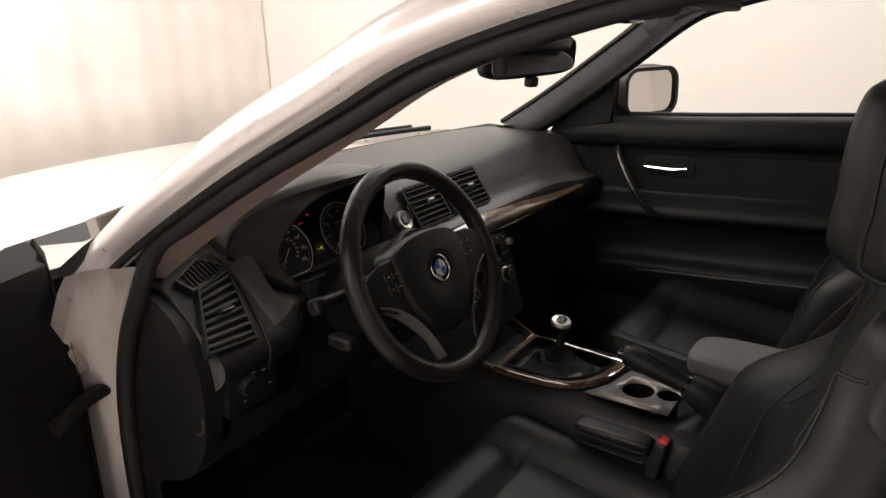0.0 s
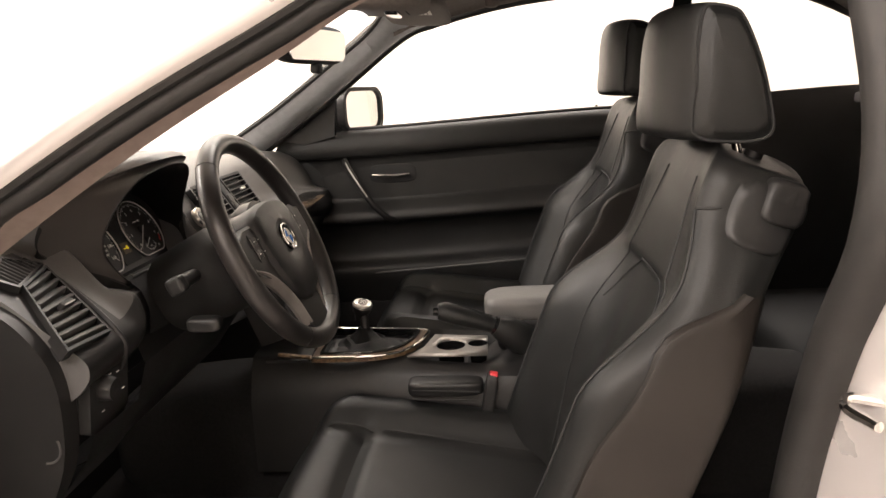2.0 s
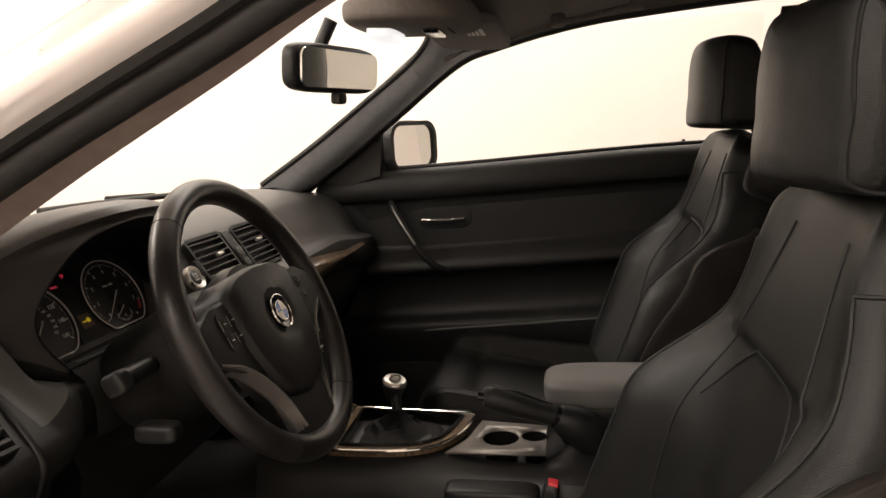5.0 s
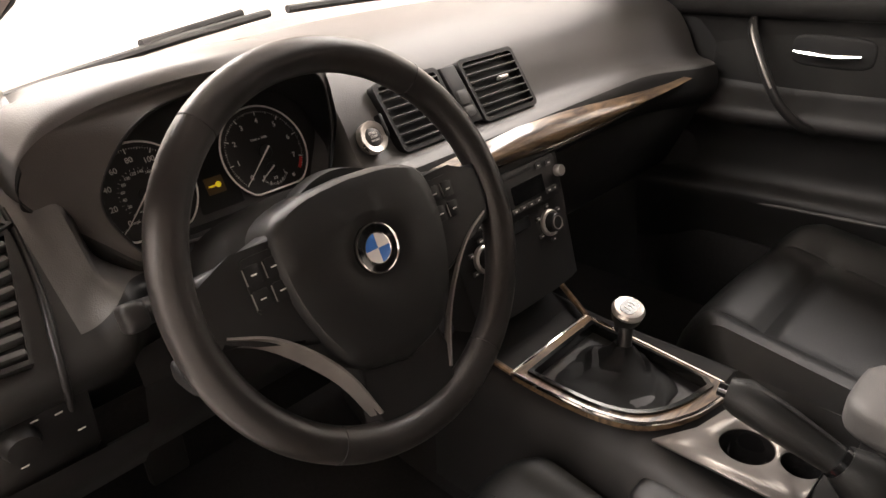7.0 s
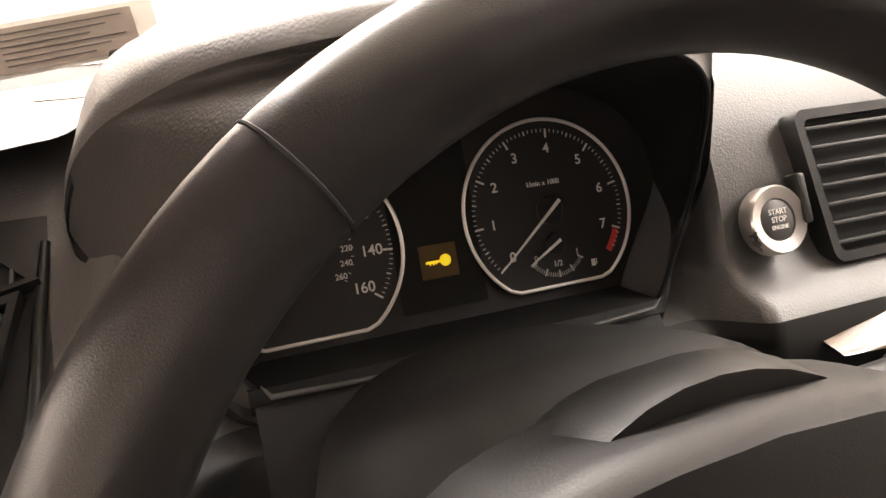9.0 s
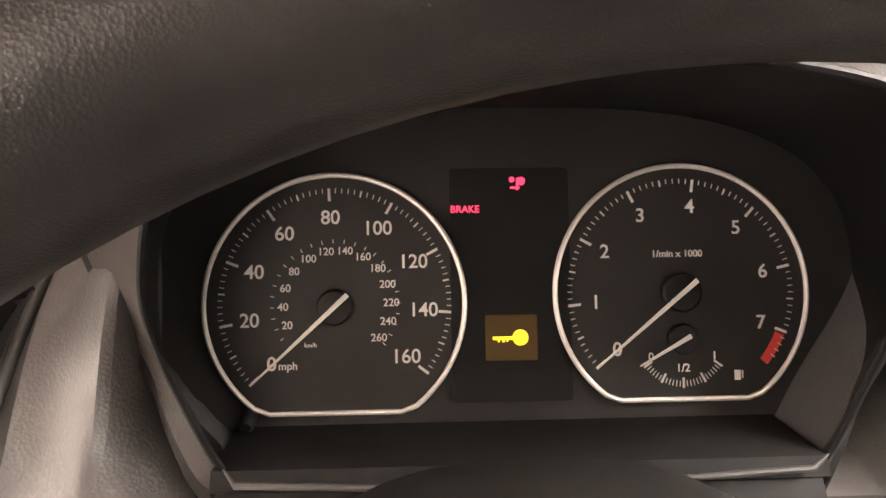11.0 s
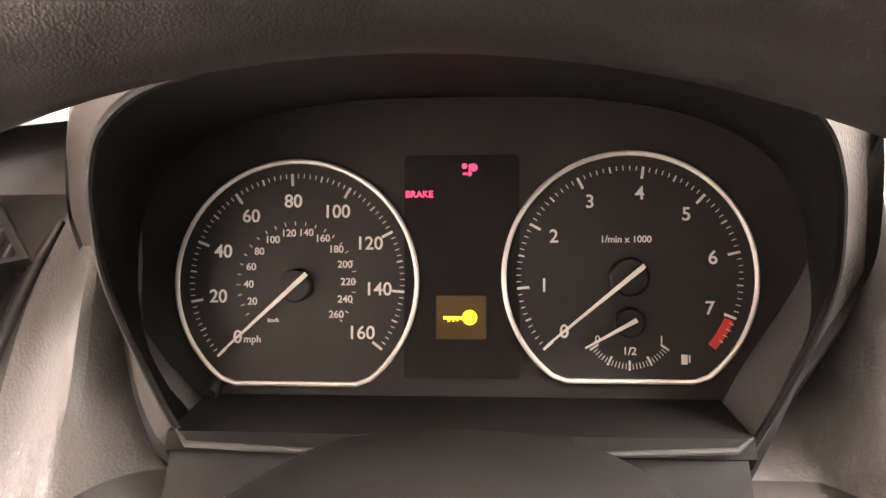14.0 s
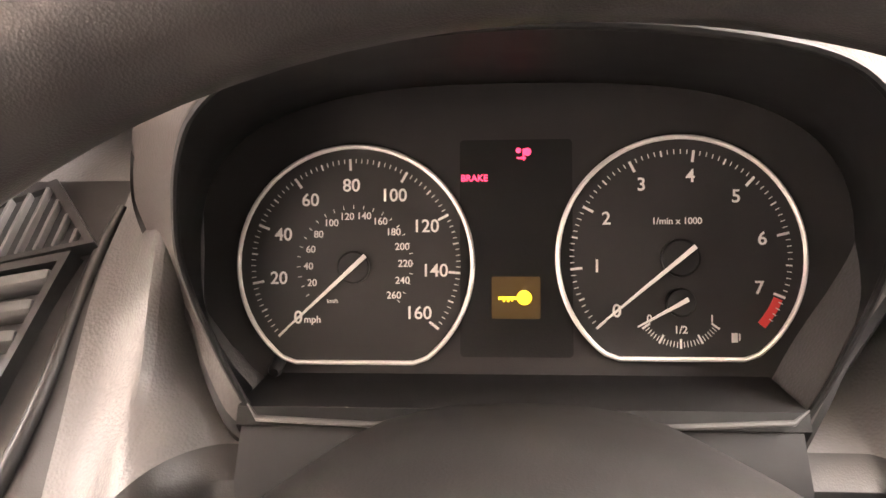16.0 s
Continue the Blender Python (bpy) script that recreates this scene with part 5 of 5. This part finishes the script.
# ---- rear-view mirror ----
rvm = thing("rear_view_mirror", "black rear-view mirror under the windscreen head", "mirror")
RV = pose(-0.015, 0.012, 1.162, 6, 0, -14)
part("housing", puff(0, 0.012, 0, 0.25, 0.035, 0.075, k=5, m=RV), PLASTIC, rvm, "black mirror housing")
part("mirror_glass", prism(rrect(0.228, 0.058, 0.015), 0, 0.003, m=RV @ Matrix(((1, 0, 0, 0), (0, 0, -1, -0.0045), (0, 1, 0, 0), (0, 0, 0, 1)))), MIRROR, rvm, "mirror glass")
part("arm", tube([(0.0, 0.03, 1.17), (0.01, 0.06, 1.185), (0.02, 0.03, 1.245)], 0.012), PLASTIC, rvm)
part("dip_lever", puff(0.0, 0.0, -0.045, 0.025, 0.02, 0.02, m=RV), PLASTIC, rvm)

# ---- dashboard fittings ----
def fit_dash():
    # strip between the centre vents with its two buttons
    part("vent_strip", prism([(-0.017 + 0.012 * 0.5 * k, y) for k, y in ((-1, 0.042), (1, -0.042))] + [(0.012 + 0.012 * 0.5 * k, y) for k, y in ((1, -0.042), (-1, 0.042))], -0.004, 0.01, m=VENTS, bevel=0.003), PLASTIC, dash, "black strip between the vents")
    part("hazard_button", prism(rrect(0.018, 0.02, 0.003, cx=-0.003, cy=-0.004), 0.009, 0.0125, m=VENTS, bevel=0.001), GREY, dash, "hazard light button")
    part("lock_button", prism(rrect(0.018, 0.014, 0.003, cx=-0.001, cy=-0.025), 0.009, 0.0125, m=VENTS, bevel=0.001), GREY, dash, "central locking button")
    part("thumb_wheel", box(-0.152, -0.006, 0.008, 0.006, 0.03, 0.012, 0.002, m=VENTS), PLASTIC, dash, "ribbed vent wheel")
    # start button
    m = frame_at(-0.152, 0.229, 0.852, 30)
    m = m @ Matrix.Scale(0.87, 4)
    b = part("start_button", lathe([(0.0235, -0.006), (0.0235, 0.004), (0.022, 0.006), (0.0145, 0.004), (0.014, 0.0)], 40, m=m), SILVER, dash, "round silver ringed start button")
    part("button_face", lathe([(0.0138, -0.004), (0.0138, 0.003), (0.0118, 0.0045), (0.0, 0.005)], 32, m=m), GREY, b, "dark engine button face")
    for i, t in enumerate(("START", "STOP", "ENGINE")):
        words("button_word", t, 0.0052 if i < 2 else 0.004, 0, 0.0052 - 0.0052 * i, 0.0046 + 0.0003, m, WHITE_INK, b)
    # radio and climate stack
    s = frame_at(0.02, 0.137, 0.69, 18)
    stack = thing("radio_and_climate_stack", "black radio and heater panel with round silver-ringed dials", "car stereo")
    rows = [[(x * (1 - 0.12 * f), 0.092 - 0.2 * f, 0.004 - 0.012 * abs(x / 0.128) ** 4) for x in (-0.128, -0.124, -0.1, -0.05, 0, 0.05, 0.1, 0.124, 0.128)] for f in (0, 0.3, 0.6, 1.0)]
    rows = [[(r[0][0], r[0][1], -0.06)] + r + [(r[-1][0], r[-1][1], -0.06)] for r in rows]
    part("stack_panel", loft(rows, m=s), PLASTIC, stack, "black plastic centre stack")
    radio = part("radio", prism(rrect(0.2, 0.062, 0.006, cy=0.052), 0.002, 0.008, m=s, bevel=0.002), PLASTIC, stack, "black radio face")
    part("display", prism(rrect(0.07, 0.026, 0.002, cx=0.03, cy=0.048), 0.008, 0.0088, m=s), GLOSSY, radio, "dark radio display")
    part("cd_slot", box(-0.01, 0.075, 0.0085, 0.11, 0.004, 0.002, 0.0006, m=s), DEEP, radio, "thin disc slot")
    for i in range(6):
        part("radio_key", prism(rrect(0.0145, 0.007, 0.001, cx=-0.065 + 0.017 * i + 0.025, cy=0.0275), 0.008, 0.0098, m=s, bevel=0.0006), GREY, radio)
        part("key_mark", box(-0.065 + 0.017 * i + 0.025, 0.0275, 0.01, 0.004, 0.0012, 0.0003, m=s), WHITE_INK, radio)
    for cx, cy in ((0.083, 0.072), (0.06, 0.074), (0.085, 0.034), (0.072, 0.034), (-0.082, 0.07), (-0.082, 0.05), (-0.082, 0.032)):
        part("radio_key", prism(rrect(0.012, 0.008, 0.0015, cx=cx, cy=cy), 0.008, 0.0105, m=s, bevel=0.0006), GREY, radio)
        part("key_mark", box(cx, cy, 0.0107, 0.0045, 0.0012, 0.0003, m=s), WHITE_INK, radio)
    part("volume_knob", lathe([(0.0085, 0.006), (0.0085, 0.016), (0.0075, 0.018), (0.0, 0.018)], 24, m=s @ Matrix.Translation((0.1, 0.055, 0))), SILVER, radio, "small silver volume knob")
    for cx in (-0.082, 0.062):
        d = s @ Matrix.Translation((cx, -0.012, 0.002))
        dial = part("climate_dial", lathe([(0.0195, 0.0), (0.0195, 0.006), (0.017, 0.008), (0.0155, 0.006)], 32, m=d), SILVER, stack, "silver-ringed climate dial")
        part("dial_knob", lathe([(0.0145, 0.002), (0.0135, 0.016), (0.0115, 0.018), (0.0, 0.018)], 28, m=d), PLASTIC, dial, "black dial knob")
        part("dial_mark", tube([(0.0095 * math.cos(a), 0.0095 * math.sin(a), 0.018) for a in [2 * math.pi * k / 24 for k in range(24)]], 0.0008, 6, closed=True, m=d), SATIN, dial)
        for a in range(6):
            q = radians(30 + 60 * a)
            part("climate_key", box(0.027 * math.cos(q), 0.025 * math.sin(q), 0.003, 0.009, 0.006, 0.004, 0.001, m=d), GREY, stack)
            part("key_mark", box(0.027 * math.cos(q), 0.025 * math.sin(q), 0.0053, 0.004, 0.0012, 0.0004, m=d), WHITE_INK, stack)
    part("lower_display", prism(rrect(0.06, 0.016, 0.002, cx=-0.01, cy=0.006), 0.003, 0.006, m=s), GLOSSY, stack, "dark climate display")


fit_dash()


def driver_end():
    # side grille and side vent at the driver's end of the dash
    g = frame_at(-0.588, 0.298, 0.863, 62)
    out = [(-0.042, 0.002), (-0.032, -0.026), (0.043, -0.006), (0.013, 0.028)]
    side = part("side_grille", band([(x * 1.13, y * 1.2) for x, y in out], out, -0.008, 0.004, g), PLASTIC, dash, "small black window demister grille")
    part("vent_cavity", prism(out, -0.012, 0.0005, m=g), DEEP, side)
    for i in range(10):
        x = -0.037 + 0.074 * i / 9
        low = 0.002 - 2.8 * (x + 0.042) if x < -0.032 else -0.026 + 0.267 * (x + 0.032)
        high = 0.002 + 0.473 * (x + 0.042) if x < 0.013 else 0.028 - 1.133 * (x - 0.013)
        if high - low > 0.006:
            part("slat", box(x, (low + high) / 2, 0.0015, 0.0018, high - low, 0.006, 0.0005, m=g), GREY, side)
    v = frame_at(-0.604, 0.234, 0.815, 49.5)
    trap = [(-0.061, -0.05), (0.02, -0.057), (0.052, 0.062), (-0.01, 0.049)]
    vent = part("side_vent", band([(x * 1.1, y * 1.08) for x, y in trap], trap, -0.012, 0.005, v), PLASTIC, dash, "slatted driver side air vent")
    part("vent_cavity", prism(trap, -0.02, -0.008, m=v), DEEP, vent)
    for i in range(8):
        f = (i + 0.5) / 8
        a, b = Vector((-0.061 + 0.051 * f, -0.05 + 0.099 * f, 0)), Vector((0.02 + 0.032 * f, -0.057 + 0.119 * f, 0))
        turn = Matrix.Translation((a + b) / 2) @ Matrix.Rotation(math.atan2(b.y - a.y, b.x - a.x), 4, "Z") @ Matrix.Rotation(radians(-14), 4, "X")
        part("slat", box(0, 0, 0.0, (b - a).length, 0.0068, 0.012, 0.0024, m=v @ turn), GREY, vent)
    part("thumb_tab", box(0.004, 0.0, 0.008, 0.026, 0.009, 0.012, 0.003, m=v), PLASTIC, vent, "black thumb tab")
    part("tab_shine", box(0.004, -0.003, 0.0142, 0.022, 0.002, 0.0014, 0.0004, m=v), SATIN, vent)
    part("vent_surround", tube(spline([(-0.538, 0.318, 0.869), (-0.541, 0.285, 0.851), (-0.548, 0.237, 0.813), (-0.56, 0.196, 0.778), (-0.566, 0.178, 0.752), (-0.566, 0.186, 0.725), (-0.566, 0.2, 0.7)], 40), lambda f: 0.0025 + 0.0015 * math.sin(math.pi * f), 10), PLASTIC, dash, "raised black edge beside the side vent")
    # light switch panel
    l = frame_at(-0.597, 0.195, 0.70, -8)
    sw = part("light_switch_panel", prism(rrect(0.095, 0.09, 0.01), -0.012, 0.004, m=l, bevel=0.003), PLASTIC, dash, "black light switch panel")
    part("light_switch", lathe([(0.017, 0.003), (0.017, 0.01), (0.014, 0.02), (0.0, 0.021)], 28, m=l @ Matrix.Translation((-0.016, 0.012, 0))), PLASTIC, sw, "round light switch")
    for x, y in ((-0.02, 0.02), (0.0, 0.024), (0.02, 0.02), (0.034, -0.01), (-0.018, -0.02)):
        part("switch_mark", box(x, y, 0.0045, 0.007, 0.0016, 0.0005, m=l), WHITE_INK, sw)
    # end cover of the dash
    cap = [(0.345, 0.858), (0.3, 0.85), (0.25, 0.818), (0.215, 0.765), (0.208, 0.7), (0.222, 0.62), (0.27, 0.55), (0.36, 0.51), (0.43, 0.52), (0.44, 0.86)]
    pts = [(p.x, p.y) for p in spline([(*p, 0) for p in cap], 40)]
    m = Matrix(((0, 0, -1, -0.655), (1, 0, 0, 0), (0, 1, 0, 0), (0, 0, 0, 1)))
    cov = part("end_cover", prism(pts, -0.01, 0.022, m=m, bevel=0.008, seg=4), PLASTIC, dash, "black rounded dash end cover")
    part("finger_notch", tube([(0.235 + 0.018 * math.cos(a), 0.66 + 0.02 * math.sin(a), 0.0225) for a in [radians(150 + 130 * k / 12) for k in range(13)]], 0.0016, 6, m=m), GREY, cov)
    part("lower_trim", loft([[(x, 0.2 + 0.015 * math.sin(4 * x), 0.66), (x, 0.21, 0.62), (x, 0.26, 0.56), (x, 0.36, 0.52)] for x in (-0.645, -0.6, -0.55, -0.5)]), PLASTIC, dash, "black lower dash trim")


driver_end()

# ignition slot and column lever
part("column_lever", puff(0, 0, 0, 0.026, 0.05, 0.022, m=pose(-0.485, 0.1, 0.752)), PLASTIC, column, "black column adjuster lever")
part("pedal", box(-0.42, 0.45, 0.4, 0.06, 0.02, 0.09, 0.006, m=None), RUBBER, column, "black pedal pad")

# ---- roof fittings ----
roof_lamp = thing("overhead_console", "grey overhead console with a bright map lamp and switches", "interior lamp")
OC = pose(0.095, -0.095, 1.25, 3)
part("console_shell", puff(0, 0, 0, 0.24, 0.22, 0.05, k=4, m=OC), LINER, roof_lamp, "grey cloth-textured shell")
part("lamp_lens", puff(0.0, 0.05, -0.026, 0.12, 0.05, 0.03, k=4, m=OC), LAMP_LENS, roof_lamp, "pale map lamp lens")
part("switch_block", puff(0.0, -0.035, -0.024, 0.1, 0.03, 0.016, k=5, m=OC), GLOSSY, roof_lamp, "black switch block")
for i in range(4):
    part("microphone_slot", box(-0.03 + 0.02 * i, -0.065, -0.0245, 0.012, 0.002, 0.002, m=OC), DEEP, roof_lamp)
for side, lab in ((1, True), (-1, False)):
    visor = thing("sun_visor", "beige-grey sun visor folded against the roof" + (" with a white label" if lab else ""), "sun visor")
    V = pose(CX + side * 0.33, -0.15, 1.25, 3, side * 3, 0)
    part("visor_pad", puff(0, 0, 0, 0.36, 0.16, 0.022, k=6, m=V), LINER, visor, "cloth-covered pad")
    if lab:
        part("warning_label", box(-0.075, -0.025, -0.0115, 0.07, 0.035, 0.001, m=V), PAPER_WHITE, visor, "white printed label")
        for i in range(3):
            part("label_line", box(-0.075, -0.015 - 0.009 * i, -0.0123, 0.055, 0.002, 0.0006, m=V), INK, visor)
for side in (1,):
    grab = thing("grab_handle", "grey fold-down grab handle above the side window", "grab handle")
    x = CX + side * 0.505
    part("handle_bar", tube(spline([(x, -0.335, 1.282), (x - 0.01, -0.35, 1.279), (x - 0.012, -0.42, 1.289), (x - 0.01, -0.495, 1.3), (x, -0.51, 1.304)], 24), 0.007, 10), LINER, grab, "grey padded bar")
    for y, z in ((-0.335, 1.284), (-0.51, 1.306)):
        part("handle_mount", puff(x, y, z, 0.03, 0.035, 0.03, m=None), LINER, grab)

# ---- open driver door ----
def driver_door():
    d = thing("door_2", "open driver door with black inner trim and silver skin", "car door", kind="structure")
    m = pose(CX - 0.80, 0.50, 0, 0, 0, -72)
    rows = []
    for i in range(24):
        y = -0.0 - 1.0 * i / 23
        rows.append([(0.03, y, 0.3), (0.05, y, 0.5), (0.055, y, 0.66), (0.065, y, 0.72), (0.05, y, 0.82), (0.05, y, 0.9), (0.02, y, 0.935)])
    part("inner_trim", loft(rows, m=m), PLASTIC, d, "black moulded inner trim")
    part("outer_skin", loft([[(0.02, -1.0 * i / 23, 0.935), (-0.05, -1.0 * i / 23, 0.86), (-0.07, -1.0 * i / 23, 0.7), (-0.06, -1.0 * i / 23, 0.4), (0.03, -1.0 * i / 23, 0.3)] for i in range(24)], caps=True, m=m), PAINT, d, "silver painted skin")
    part("hinge_end", loft([[(0.06, 0.0, 0.3), (0.07, 0.0, 0.7), (0.05, 0.0, 0.92)], [(0.0, 0.035, 0.3), (0.0, 0.04, 0.7), (0.0, 0.03, 0.93)], [(-0.06, 0.0, 0.3), (-0.07, 0.0, 0.7), (-0.05, 0.0, 0.86)]], m=m), RUBBER, d, "black door edge at the hinges")
    part("check_strap", tube([(-0.695, 0.45, 0.668), (-0.74, 0.44, 0.666), (-0.80, 0.42, 0.652)], 0.014, 8), RUBBER, d, "black door check strap")
    part("mirror_housing", puff(0, 0, 0, 0.11, 0.2, 0.14, k=4, m=m @ Matrix.Translation((-0.1, -0.16, 1.0))), PLASTIC, d, "black wing mirror housing")


driver_door()

# ---- wipers on the screen and a printed patch at its corner ----
for a, b in (((-0.50, 0.475, 0.925), (-0.02, 0.62, 0.945)), ((0.02, 0.625, 0.945), (0.42, 0.575, 0.934))):
    w = thing("windscreen_wiper", "black windscreen wiper resting at the foot of the screen", "wiper", "wipers")
    part("blade", tube([Vector(a).lerp(Vector(b), f) + Vector((0, 0.02 * math.sin(math.pi * f), 0.004)) for f in [k / 12 for k in range(13)]], 0.007, 8), RUBBER, w, "black rubber blade")
    part("arm", tube([Vector(a).lerp(Vector(b), 0.5) + Vector((0, 0.025, 0.012)), Vector(a).lerp(Vector(b), 0.95) + Vector((0, 0.05, 0.006))], 0.006, 8), DEEP, w, "black wiper arm")
# added panels that stand in for an unidentified printed patch in the screen
sheet = thing("printed_patch", "tan printed panels standing in for a printed patch low in the windscreen", "paper sheet")
S = frame_at(-0.572, 0.48, 0.938, 0) @ Matrix.Rotation(radians(7), 4, "Z")
for cx, w in ((-0.038, 0.062), (0.046, 0.09)):
    pg = part("page", prism(rrect(w, 0.028, 0.001, cx=cx), 0, 0.001, m=S), PAPER, sheet, "tan printed panel")
    for i in range(6):
        part("print_line", box(cx - 0.06 * w * (i % 3), 0.0105 - 0.004 * i, 0.0012, w * (0.85 - 0.12 * (i % 3)), 0.0009, 0.0006, m=S), INK, pg)
part("white_backing", prism(rrect(0.19, 0.034, 0.002, cx=0.01), -0.002, -0.0005, m=S), PAPER_WHITE, sheet, "white strip behind the tan panels")
